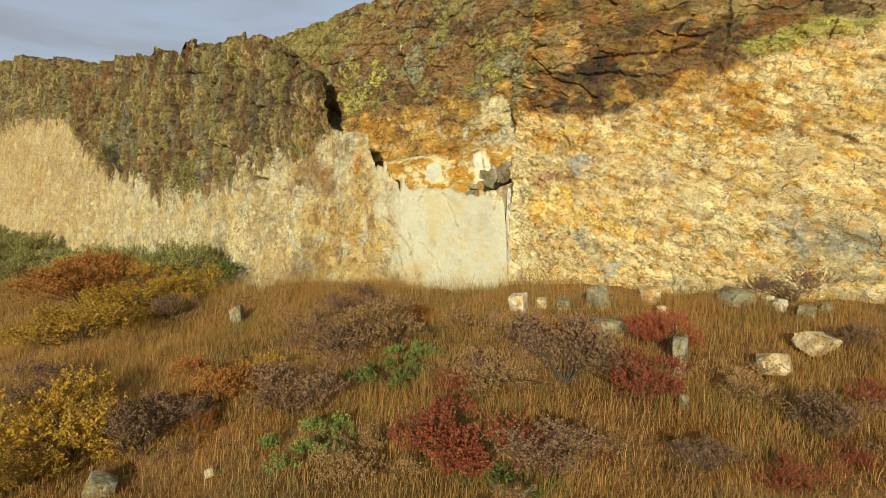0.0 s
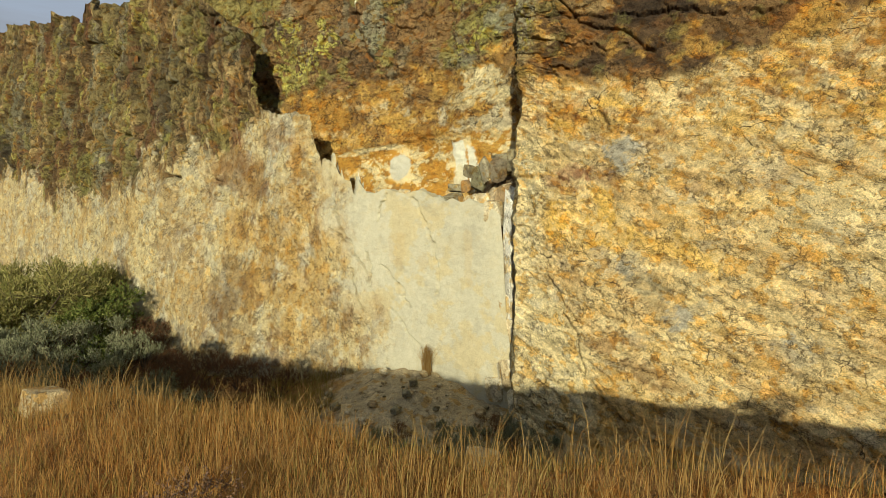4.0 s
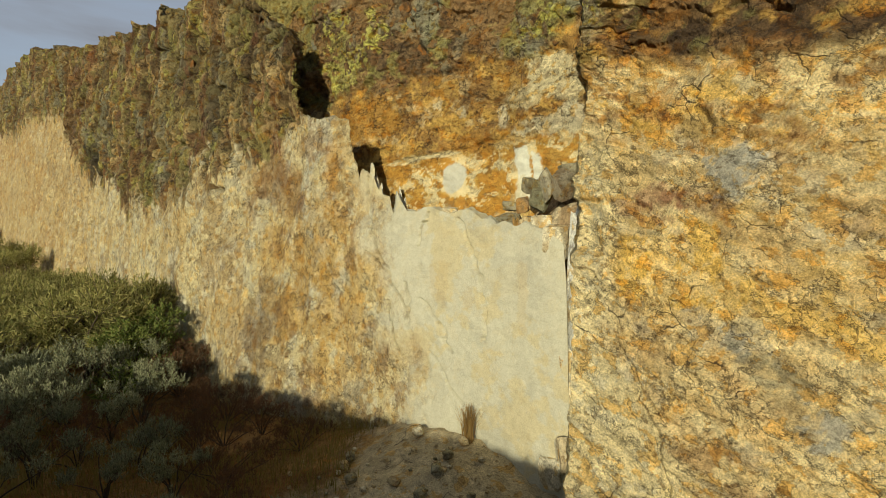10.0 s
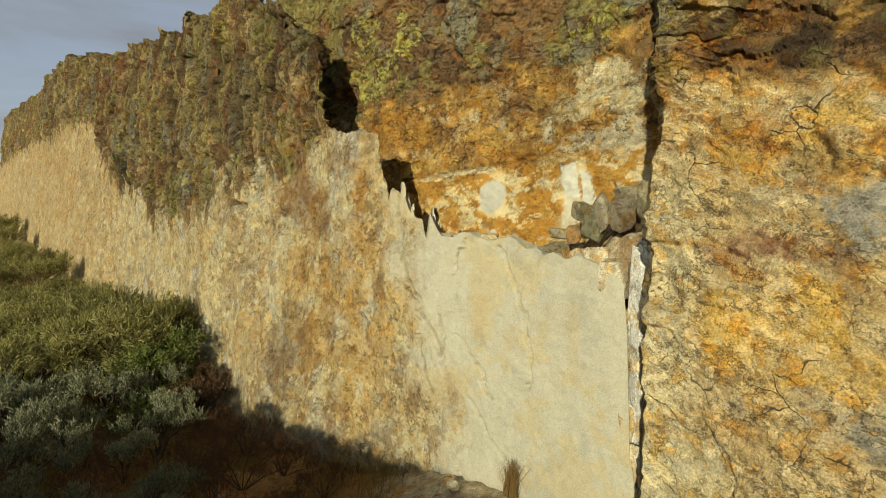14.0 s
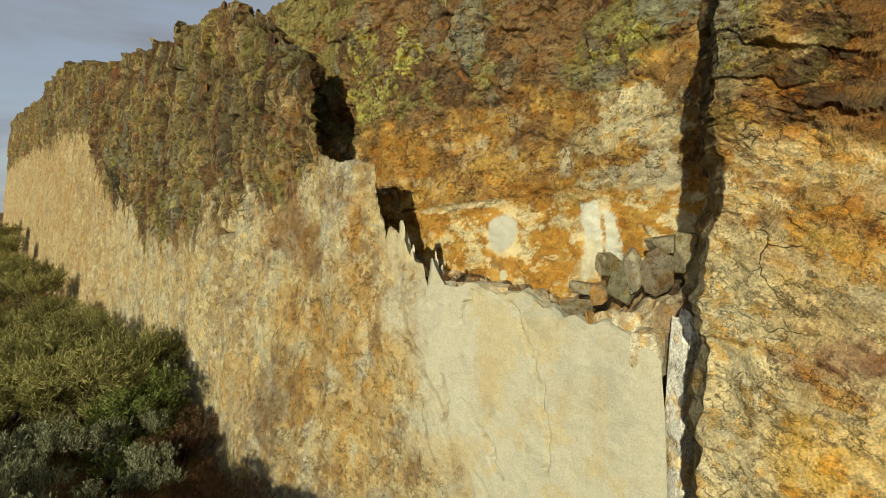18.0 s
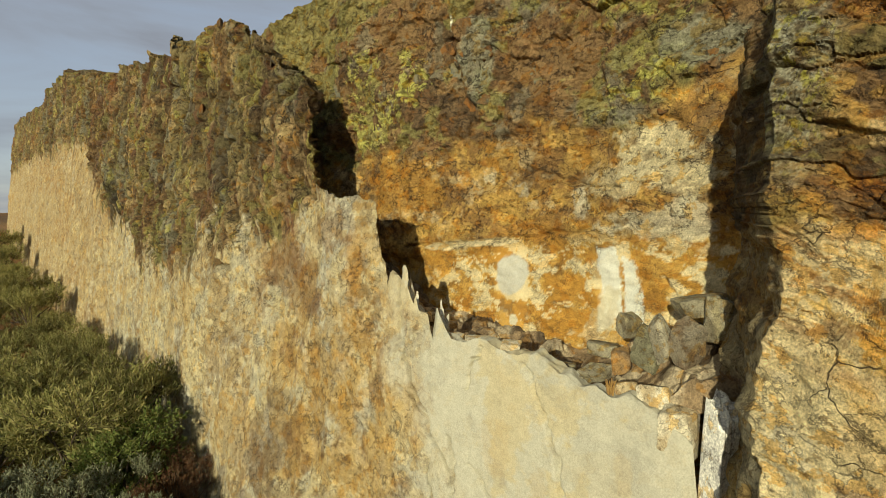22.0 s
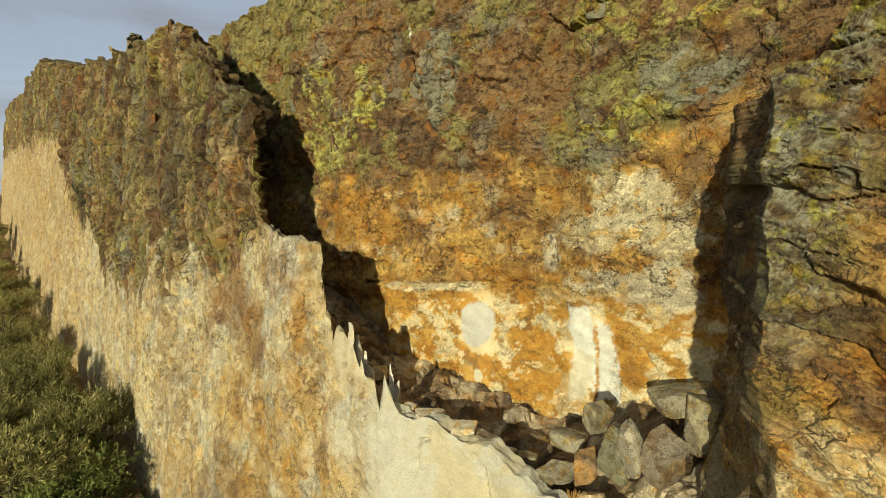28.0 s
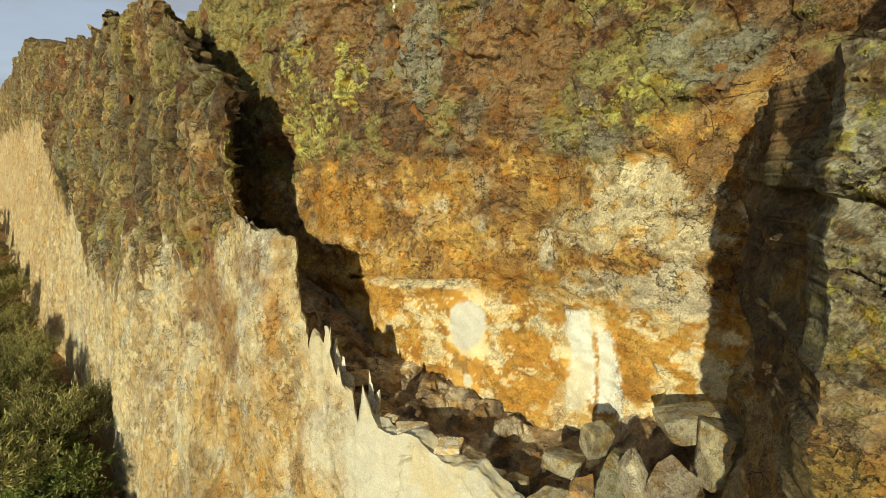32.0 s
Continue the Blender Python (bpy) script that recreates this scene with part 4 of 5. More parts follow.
# ---------------------------------------------------------------- the floor of the scar
fx, fv = np.meshgrid(np.arange(-8.6, 3.9, 0.07), np.linspace(0, 1, 44))
f_front, f_back = left_y(fx, 9.0) + 0.25 + 0.95 * step(-3.9, -5.0, fx), back_y(fx, 9.0) + 0.35
fy = f_front + (f_back - f_front) * fv
fz = outline(fx, [(-11, 13), (-8, 10.6), (-4.5, 9.0), (-3.2, 8.25), (-2, 7.95), (-0.5, 7.75), (1.2, 7.6), (2.4, 7.9), (3.1, 8.5), (3.9, 8.8)])
fz = fz + 0.3 * step(0.3, 1.0, fv) + 0.14 * fbm(fx * 1.4, fy * 1.4, 161, 5) + 0.22 * (cells(fx * 2.2, fy * 2.2, 162)[1] - 0.5) + 0.12 * (cells(fx * 4.4, fy * 4.4, 165)[1] - 0.5)
fz = np.where(fv < 0.02, fz - 0.6, fz)
fcol = lay(np.broadcast_to(tone(150, 128, 92), (*fx.shape, 3)), tone(98, 84, 62), step(-0.1, 0.4, fbm(fx * 2, fy * 2, 163, 5)))
fcol = lay(fcol, tone(206, 190, 150), 0.7 * step(0.2, 0.5, fbm(fx * 1.3, fy * 1.3, 164, 5)))
tagged(mesh_object("ledge_floor", np.stack([fx, fy, fz], -1).reshape(-1, 3), sheet(*fx.shape), SOIL, fcol.reshape(-1, 3), smooth=False),
       "rubble covered ledge at the foot of the orange wall", "ledge", kind="structure")


# ---------------------------------------------------------------- loose rocks
def rock_mesh(name, size, seed, colours, facets=12, taper=0.0, detail=4, mat=None):
    """A broken block: a ball cut by planes, roughened."""
    r = random.Random(seed)
    bm = bmesh.new()
    bmesh.ops.create_icosphere(bm, subdivisions=detail, radius=1)
    v = np.array([p.co for p in bm.verts])
    f = np.array([[p.index for p in q.verts] for q in bm.faces])
    bm.free()
    v = v / np.linalg.norm(v, axis=1, keepdims=True)
    turn = np.array(Euler((r.uniform(-0.35, 0.35), r.uniform(-0.35, 0.35), r.uniform(0, 3))).to_matrix())
    planes = [(side * turn[:, k], r.uniform(0.6, 0.8)) for k in range(3) for side in (-1, 1)]
    for _ in range(facets):
        d = Vector((r.gauss(0, 1), r.gauss(0, 1), r.gauss(0, 1))).normalized()
        planes.append((np.array(d), r.uniform(0.74, 0.98)))
    radius = np.full(len(v), 1.25)
    for d, far in planes:
        reach = v @ d
        radius = np.minimum(radius, np.where(reach > 0.05, far / np.maximum(reach, 0.05), 9))
    a, b = v[:, 0] * 1.7 + v[:, 2] * 1.1 + seed, v[:, 1] * 1.7 - v[:, 2] * 0.9 + seed * 0.3
    n1, n2 = fbm(a, b, seed, 5), fbm(a * 3, b * 3, seed + 1, 4)
    p = v * (radius * (1 + 0.035 * n1 + 0.02 * n2))[:, None]
    p[:, 2] -= p[:, 2].min()
    p /= np.array([np.abs(p[:, 0]).max(), np.abs(p[:, 1]).max(), p[:, 2].max()])
    thin = 1 - taper * p[:, 2] ** 1.2
    p[:, 0] *= thin
    p[:, 1] *= thin
    p *= np.array([size[0] / 2, size[1] / 2, size[2]])
    col = lay(np.broadcast_to(colours[0], (len(v), 3)), colours[1], step(-0.1, 0.5, n1 + 0.3 * n2))
    if len(colours) > 2:
        col = lay(col, colours[2], 0.8 * step(0.15, 0.5, fbm(a * 1.6 + 9, b * 1.6, seed + 2, 5)))
    ob = mesh_object(name, p, f, mat or BOULDER, col, smooth=False)
    return ob


def place(ob, x, y, z, turn=0, tilt=0, roll=0):
    ob.matrix_basis = pose(x, y, z, tilt, roll, turn)
    return ob


GREY_ROCK, BUFF_ROCK = [tone(150, 142, 112), tone(122, 112, 84), tone(166, 154, 110)], [tone(204, 184, 136), tone(176, 150, 104)]
PALE_ROCK = [tone(218, 208, 172), tone(190, 172, 130)]

LEDGE_ROCKS = [
    # x, y, z, wide, deep, high, turn, tilt, roll, colours, label
    (3.0, 28.35, 8.6, 0.72, 0.6, 1.1, 8, 6, 3, [tone(122, 106, 80), tone(142, 132, 106)], "upright brown block wedged at the end of the ledge"),
    (3.6, 29.5, 9.4, 1.2, 0.8, 0.5, 14, 8, -6, GREY_ROCK, "flat grey block lying across other rocks"),
    (2.42, 28.95, 8.3, 0.68, 0.65, 1.1, -12, -6, 8, [tone(116, 112, 84), tone(146, 142, 106)], "grey green lichened block standing on the ledge"),
    (2.72, 28.5, 8.6, 0.36, 0.5, 1.15, 20, 0, -10, [tone(168, 160, 130), tone(150, 136, 100)], "thin pale slab standing between blocks"),
    (2.17, 29.6, 8.85, 0.5, 0.45, 0.62, 30, 0, 5, GREY_ROCK, "small grey block on the ledge"),
    (1.72, 29.95, 8.45, 0.9, 0.6, 0.52, -20, 0, 6, GREY_ROCK, "rounded grey block on the ledge"),
    (1.55, 29.45, 8.05, 1.05, 0.6, 0.6, 15, 4, -10, GREY_ROCK, "grey block leaning on the ledge rim"),
    (0.92, 30.0, 7.85, 0.78, 0.6, 0.68, 40, 0, 6, GREY_ROCK, "grey block near the low point of the ledge"),
    (0.04, 30.5, 8.0, 0.70, 0.5, 0.62, -15, 0, 8, PALE_ROCK, "pale angular block on the slab rim"),
    (-0.75, 30.9, 8.1, 0.75, 0.5, 0.48, 10, 0, -6, PALE_ROCK, "low pale block on the slab rim"),
    (1.95, 28.95, 8.25, 0.62, 0.5, 0.62, 60, 0, 0, [tone(176, 140, 84), tone(150, 126, 90)], "ochre broken stone on the ledge rim"),
    (3.85, 28.9, 8.9, 0.9, 0.8, 1.1, 33, 0, 4, GREY_ROCK, "dark block in the shade beside the buttress"),
    (2.05, 28.75, 7.75, 0.55, 0.4, 0.5, 12, 0, 10, BUFF_ROCK, "buff stone under the ledge blocks"),
    (2.5, 28.4, 7.6, 0.7, 0.45, 0.75, -30, 0, 4, PALE_ROCK, "pale broken stone under the ledge blocks"),
    (2.9, 28.0, 7.0, 0.95, 0.75, 1.15, 22, 0, 0, PALE_ROCK, "pale cracked block at the end of the slab rim"),
    (-2.2, 32.2, 7.95, 0.8, 0.6, 0.5, 25, 0, 0, BUFF_ROCK, "buff block fallen behind the slab rim"),
    (-3.1, 33.2, 8.35, 0.9, 0.7, 0.55, 70, 0, 0, BUFF_ROCK, "buff block in the shaded rubble"),
    (-4.0, 34.1, 8.95, 0.8, 0.7, 0.5, 110, 0, 0, GREY_ROCK, "grey block in the shaded rubble"),
    (-0.35, 30.35, 8.2, 0.85, 0.5, 0.7, 24, 0, -4, PALE_ROCK, "broad pale block on the slab rim"),
    (-1.15, 31.0, 8.15, 0.95, 0.5, 0.65, 8, 0, 5, PALE_ROCK, "pale slab piece on the slab rim"),
    (-1.75, 31.35, 8.2, 0.6, 0.4, 0.55, 50, 0, 0, PALE_ROCK, "small pale block on the slab rim"),
    (0.55, 29.95, 8.0, 0.6, 0.5, 0.6, 15, 0, 8, PALE_ROCK, "pale angular stone on the slab rim"),
    (1.25, 29.35, 7.9, 0.6, 0.4, 0.55, 70, 0, 0, GREY_ROCK, "low grey stone on the slab rim"),
    (-1.3, 31.7, 7.95, 0.6, 0.5, 0.45, 5, 0, 0, BUFF_ROCK, "buff stone behind the slab rim"),
]
for k, (x, y, z, w, d, h, turn, tilt, roll, cols, label) in enumerate(LEDGE_ROCKS):
    tagged(place(rock_mesh("boulder", (w * (1.04 if x > 1.9 else 0.85), d * 0.95, h * (0.88 if x > 1.9 else 0.62)), 200 + k, cols, facets=5 + k % 4), x, y, z - (0.0 if x > 1.9 else 0.12), turn, tilt, roll), label, "boulder", "boulders on the ledge")

# broken blocks that stand proud of the cliff
def proud_blocks(parent, count, seed, xs, low, high, face, relief, shape, colours, sizes):
    r = random.Random(seed)
    kinds = [rock_mesh("block", shape, seed + k, c, facets=5, detail=3) for k, c in enumerate(colours)]
    x = np.array([r.uniform(*xs) for _ in range(count)])
    z = low(x) + (high(x) - low(x)) * np.array([r.random() for _ in range(count)])
    slope = (face(x + 0.4, z) - face(x - 0.4, z)) / 0.8
    d, n, y = relief(x, z) - 0.16, np.hypot(slope, 1), face(x, z)
    for k in range(count):
        ob = kinds[k] if k < len(kinds) else new("block", kinds[k % len(kinds)].data)
        ob.parent = parent
        s = r.uniform(*sizes)
        ob.matrix_basis = pose(x[k] + slope[k] / n[k] * d[k], y[k] - d[k] / n[k], z[k] - shape[2] * s * 0.5, r.gauss(0, 5), r.gauss(0, 5), math.degrees(math.atan(slope[k])) + r.gauss(0, 10)) \
            @ Matrix.Diagonal((s * r.uniform(0.8, 1.2), s * 0.8, s * r.uniform(0.7, 1.5), 1))


proud_blocks(left, 60, 600, (-30, -7.9), lambda x: outline(x, DARK_EDGE) + 2.2, lambda x: left_top(x) - 0.05, left_y, left_relief, (0.55, 0.45, 0.5),
             [[0.8 * OLIVE, 0.8 * BROWN], [BROWN, UMBER], [0.75 * OLIVE, UMBER], [0.8 * OLIVE, STONE], [0.8 * BROWN, 0.9 * RUST], [0.8 * OLIVE, 0.9 * MOSS, LICHEN]], (0.3, 1.05))
proud_blocks(right, 46, 620, (3.2, 13), lambda x: outline(x, STAIN_EDGE) + 0.4, lambda x: np.minimum(right_top(x), 16) - 0.1, right_y, right_relief, (0.9, 0.4, 0.36),
             [[BROWN, UMBER], [UMBER, BROWN], [BROWN, OLIVE]], (0.3, 0.75))
proud_blocks(back, 110, 640, (-7.5, 4.0), lambda x: 13.9 + 0 * x, lambda x: 20 + 0 * x, back_y, back_relief, (0.7, 0.4, 0.5),
             [[BROWN, UMBER], [UMBER, RUST], [BROWN, STONE], [STONE, OLIVE]], (0.4, 1.0))

# shards left standing at the end of the slab
def shard(size, seed):
    """A splinter: a many-sided column cut off by steep planes, with splintered edges."""
    r = random.Random(seed)
    turns = sorted(r.uniform(0, 6.283) for _ in range(6))
    ang, lev = np.meshgrid(np.linspace(0, 2 * math.pi, 37)[:-1], np.linspace(0, 1, 40))
    reach = np.full(ang.shape, 1.3)
    for a in turns + [t + math.pi for t in turns[:3]]:
        reach = np.minimum(reach, r.uniform(0.7, 0.95) / np.maximum(np.cos(ang - a), 0.15))
    reach = reach * (1 - 0.25 * lev) * (1 + 0.10 * fbm(ang * 1.2, lev * 5, seed, 4, 0.65))
    x, y = reach * np.cos(ang) * size[0] / 2, reach * np.sin(ang) * size[1] / 2
    top = size[2] * (0.78 + 0.3 * fbm(ang * 1.3 + 5, ang * 0, seed + 3, 3) - 0.5 * x / size[0])
    z = np.minimum(lev * size[2], top)
    z[-1] = top[-1]
    i, j = np.arange(39)[:, None] * 36, np.arange(36)[None]
    q = np.stack([i + j, i + (j + 1) % 36, i + 36 + (j + 1) % 36, i + 36 + j], -1).reshape(-1, 4)
    v = np.stack([x, y, z], -1).reshape(-1, 3)
    cap = np.array([[39 * 36 + k, 39 * 36 + (k + 1) % 36, len(v), len(v)] for k in range(36)])[:, :3]
    v = np.vstack([v, [[0, 0, top[-1].mean()]]])
    q = np.vstack([np.c_[q[:, :3]], q[:, [0, 2, 3]], cap])
    col = lay(np.broadcast_to(tone(206, 200, 172), (len(v), 3)), tone(184, 166, 124), step(0.1, 0.5, fbm(v[:, 0] * 4 + v[:, 1] * 3, v[:, 2] * 1.5, seed + 6, 4)))
    return mesh_object("rock_spire", v, q, SMOOTH_ROCK, col, smooth=False)


for k, (x, y, z, w, d, h) in enumerate([(-3.42, 32.3, 8.1, 0.34, 0.4, 1.7), (-3.05, 32.1, 7.9, 0.42, 0.36, 1.35), (-2.2, 31.6, 7.6, 0.36, 0.4, 1.3)]):
    tagged(place(shard((w, d, h), 240 + k), x, y, z, 25 * k, 0, 2), "tall pale rock shard beside the slab" if h > 1.5 else "short pale rock shard beside the slab", "rock spire", "shards of the slab")
tagged(place(rock_mesh("rock_pillar", (0.5, 0.6, 6.4), 251, [tone(222, 218, 196), tone(206, 202, 180)], facets=2, taper=0.05, mat=SMOOTH_ROCK), 3.27, 27.5, 2.1, 20, 1.5, 1.0),
       "fresh white rock pillar in the cleft beside the buttress", "rock pillar")
for k, (x, y, z, w, d, h) in enumerate([(3.2, 26.65, 1.5, 1.1, 0.8, 1.2), (3.15, 26.95, 2.6, 0.5, 0.6, 1.3), (2.75, 26.85, 1.1, 0.9, 0.7, 0.9), (3.12, 27.2, 3.7, 0.4, 0.5, 1.1), (3.6, 25.7, 0.9, 1.1, 0.9, 1.2), (3.4, 25.4, 0.5, 0.8, 0.8, 0.9)]):
    tagged(place(rock_mesh("broken_block", (w, d, h), 260 + k, PALE_ROCK, facets=9, mat=SMOOTH_ROCK), x, y, z, 40 * k, 0, 6), "cracked white block at the foot of the cleft", "rock block", "blocks at the cleft")

# stones in the grass
GRASS_ROCKS = [(1.5, 11.0, 0.42, 0.38, 8, PALE_ROCK), (2.95, 10.5, 0.50, 0.52, 9, GREY_ROCK), (-4.85, 12.97, 0.38, 0.55, 8, GREY_ROCK), (4.31, 7.13, 0.46, 0.34, 7, BUFF_ROCK),
               (5.3, 7.8, 0.58, 0.34, 9, BUFF_ROCK), (3.2, 7.4, 0.28, 0.56, 8, GREY_ROCK), (2.75, 9.1, 0.6, 0.30, 9, GREY_ROCK), (4.1, 11.0, 0.5, 0.36, 8, BUFF_ROCK),
               (5.5, 10.3, 0.66, 0.42, 9, GREY_ROCK), (6.0, 10.2, 0.28, 0.22, 8, PALE_ROCK), (6.0, 9.8, 0.24, 0.24, 8, PALE_ROCK), (6.15, 9.3, 0.36, 0.3, 8, GREY_ROCK),
               (6.5, 9.35, 0.3, 0.26, 8, GREY_ROCK), (10.4, 13.2, 1.6, 1.2, 9, [tone(96, 100, 84), tone(118, 118, 96)]), (2.8, 6.33, 0.16, 0.2, 8, GREY_ROCK),
               (-4.0, 6.3, 0.5, 0.25, 8, GREY_ROCK), (-2.74, 6.35, 0.14, 0.14, 8, PALE_ROCK), (2.4, 10.9, 0.36, 0.25, 8, GREY_ROCK), (2.0, 11.1, 0.3, 0.22, 8, BUFF_ROCK),
               (4.05, 10.2, 0.24, 0.2, 8, BUFF_ROCK), (-5.0, 15.9, 0.6, 0.35, 8, BUFF_ROCK), (0.6, 13.6, 0.5, 0.3, 8, BUFF_ROCK)]
for k, (x, y, w, h, facets, cols) in enumerate(GRASS_ROCKS):
    z = float(ground_z(np.array([x]), np.array([y]))[0])
    kind = "pale" if cols is PALE_ROCK else "buff" if cols is BUFF_ROCK else "lichened grey"
    tagged(place(rock_mesh("rock", (w, w * 0.85, h * 1.05), 280 + k, cols, facets=facets), x, y, z - 0.2 * h, 47 * k), kind + " rock half buried in dry grass", "rock", "rocks in the grass")

# small stones on the debris cone
pebbles = [rock_mesh("stone", (0.3, 0.24, 0.2), 310 + k, c, facets=9, detail=2) for k, c in enumerate((BUFF_ROCK, PALE_ROCK, GREY_ROCK, BUFF_ROCK))]
rr = random.Random(5)
spots = []
while len(spots) < 90:
    x, y = rr.gauss(-0.6, 2.2), rr.uniform(23.5, 29.0)
    if y < float(left_y(np.array([x]), np.array([1.0]))[0]) - 0.4 and x < 3.0:
        spots.append((x, y))
for k, (x, y) in enumerate(spots):
    z = float(ground_z(np.array([x]), np.array([y]))[0])
    m = pose(x, y, z - 0.03, rr.uniform(-15, 15), rr.uniform(-15, 15), rr.uniform(0, 360))
    ob = pebbles[k] if k < 4 else copy_thing(pebbles[k % 4], m)
    ob.matrix_basis = m @ Matrix.Diagonal((*([rr.choice((0.3, 0.4, 0.5, 0.7, 0.9, 1.3))] * 3), 1))
    tagged(ob, "loose buff stone on the debris cone", "stone", "stones on the debris cone")


# ---------------------------------------------------------------- plants
def tubes(lines):
    """Tapered four-sided stems along lines of (points, first radius, last radius)."""
    verts, faces, base = [], [], 0
    for pts, r0, r1 in lines:
        pts = np.asarray(pts, float)
        k = len(pts)
        t = np.gradient(pts, axis=0)
        t /= np.linalg.norm(t, axis=1, keepdims=True) + 1e-9
        a = np.cross(t, [0.31, 0.87, 0.38])
        a /= np.linalg.norm(a, axis=1, keepdims=True) + 1e-9
        b = np.cross(t, a)
        r = np.linspace(r0, r1, k)[:, None]
        ring = np.stack([pts + a * r, pts + b * r, pts - a * r, pts - b * r], 1)
        verts.append(ring.reshape(-1, 3))
        i = np.arange(k - 1)[:, None] * 4
        j = np.arange(4)[None]
        q = np.stack([i + j, i + (j + 1) % 4, i + 4 + (j + 1) % 4, i + 4 + j], -1).reshape(-1, 4)
        faces.append(q + base)
        base += 4 * k
    return np.concatenate(verts), np.concatenate(faces)


def leaves(p, d, long, wide, rng):
    """Pointed leaves at p that grow along d."""
    d = d / (np.linalg.norm(d, axis=1, keepdims=True) + 1e-9)
    s = np.cross(d, rng.normal(size=d.shape))
    s /= np.linalg.norm(s, axis=1, keepdims=True) + 1e-9
    n = len(p)
    long = long * rng.uniform(0.6, 1.3, (n, 1))
    wide = wide * rng.uniform(0.7, 1.2, (n, 1))
    v = np.stack([p, p + d * long * 0.5 + s * wide / 2, p + d * long, p + d * long * 0.5 - s * wide / 2], 1).reshape(-1, 3)
    return v, np.arange(4 * n).reshape(-1, 4)


def shrub(name, seed, high, wide, twigs, per, long, leaf_wide, mat, upright=0.6, bare=0.0, stem=0.03, droop=0.0, lumps=7, low=0.42, tall=0.86):
    """A shrub: an Empty at its base over stems and a crown of leafy twigs in uneven lumps."""
    rng = np.random.default_rng(seed)
    root = new(name)
    lump = np.c_[rng.normal(0, 0.34, (lumps, 2)) * wide, rng.uniform(low, tall, lumps) * high]
    size = rng.uniform(0.20, 0.36, lumps) * min(wide, high * 1.3)
    lines = []
    for c in lump:
        mid = c * [0.35, 0.35, 0.55] + rng.normal(0, 0.05, 3) * high
        v, f = tubes([(np.array([[0, 0, -0.05], mid, c]), stem, stem * 0.35)])
        mesh_object("stem", v, f, BARK, smooth=True, parent=root)
    which = rng.integers(0, lumps, twigs)
    off = rng.normal(size=(twigs, 3))
    off /= np.linalg.norm(off, axis=1, keepdims=True)
    off[:, 2] = np.abs(off[:, 2]) * 0.9 - 0.25
    start = lump[which] + off * size[which][:, None] * rng.uniform(0.25, 0.8, (twigs, 1))
    way = off * (1 - upright) + np.array([0, 0, 1]) * upright + rng.normal(0, 0.22, (twigs, 3))
    way /= np.linalg.norm(way, axis=1, keepdims=True)
    reach = rng.uniform(0.16, 0.34, (twigs, 1)) * high * 0.75
    start[:, 2] = np.maximum(start[:, 2], 0.04 * high)
    end = start + way * reach
    end[:, 2] -= droop * reach[:, 0]
    for k in range(twigs):
        m = (start[k] + end[k]) / 2 + [0, 0, droop * 0.25 * reach[k, 0]]
        lines.append((np.array([start[k], m, end[k]]), stem * 0.16, stem * 0.05))
    v, f = tubes(lines)
    tagged(mesh_object("branchwork", v, f, BARK, smooth=True, parent=root), kind="stuff")
    t = rng.uniform(0.1 + 0.5 * bare, 1.0, (twigs, per, 1))
    p = start[:, None] + (end - start)[:, None] * t + np.array([0, 0, 1]) * droop * 0.25 * reach[:, None] * 4 * t * (1 - t)
    p = p.reshape(-1, 3) + rng.normal(0, 0.012 * high, (twigs * per, 3))
    d = np.repeat(way, per, 0) + rng.normal(0, 0.55, (twigs * per, 3))
    v, f = leaves(p, d, long, leaf_wide, rng)
    tagged(mesh_object("crown", v, f, mat, smooth=False, parent=root), kind="stuff")
    return root


def settle(ob, x, y, turn, scale, label, category, group, sink=0.03):
    z = float(ground_z(np.array([x]), np.array([y]))[0]) - sink
    ob.matrix_basis = pose(x, y, z, 0, 0, turn) @ Matrix.Diagonal((*scale, 1))
    return tagged(ob, label, category, group)


OLIVE_LEAF = leaf_material("olive_leaf", [tone(126, 128, 66), tone(158, 156, 86), tone(190, 182, 112), tone(170, 156, 90)], 0.45)
GREEN_LEAF = leaf_material("green_leaf", [tone(88, 108, 46), tone(132, 146, 66), tone(168, 170, 94)], 0.3)
SAGE_LEAF = leaf_material("sage_leaf", [tone(118, 124, 88), tone(152, 156, 114), tone(178, 176, 134)], 0.2)
YELLOW_LEAF = leaf_material("yellow_leaf", [tone(180, 132, 44), tone(216, 166, 54), tone(198, 166, 62), tone(150, 128, 56)], 0.35)
ORANGE_LEAF = leaf_material("orange_leaf", [tone(178, 110, 46), tone(206, 132, 54), tone(188, 142, 68), tone(150, 110, 60)], 0.35)
RED_LEAF = leaf_material("red_leaf", [tone(156, 66, 46), tone(186, 92, 58), tone(166, 112, 70), tone(134, 74, 54)], 0.35)
MAUVE_LEAF = leaf_material("mauve_leaf", [tone(122, 98, 78), tone(144, 114, 88), tone(158, 118, 70), tone(104, 86, 72)], 0.2)
TAN_LEAF = leaf_material("tan_leaf", [tone(172, 136, 84), tone(194, 156, 100), tone(150, 114, 72)], 0.3)
RUST_LEAF = leaf_material("rust_leaf", [tone(104, 72, 46), tone(134, 92, 56), tone(118, 98, 64)], 0.2)

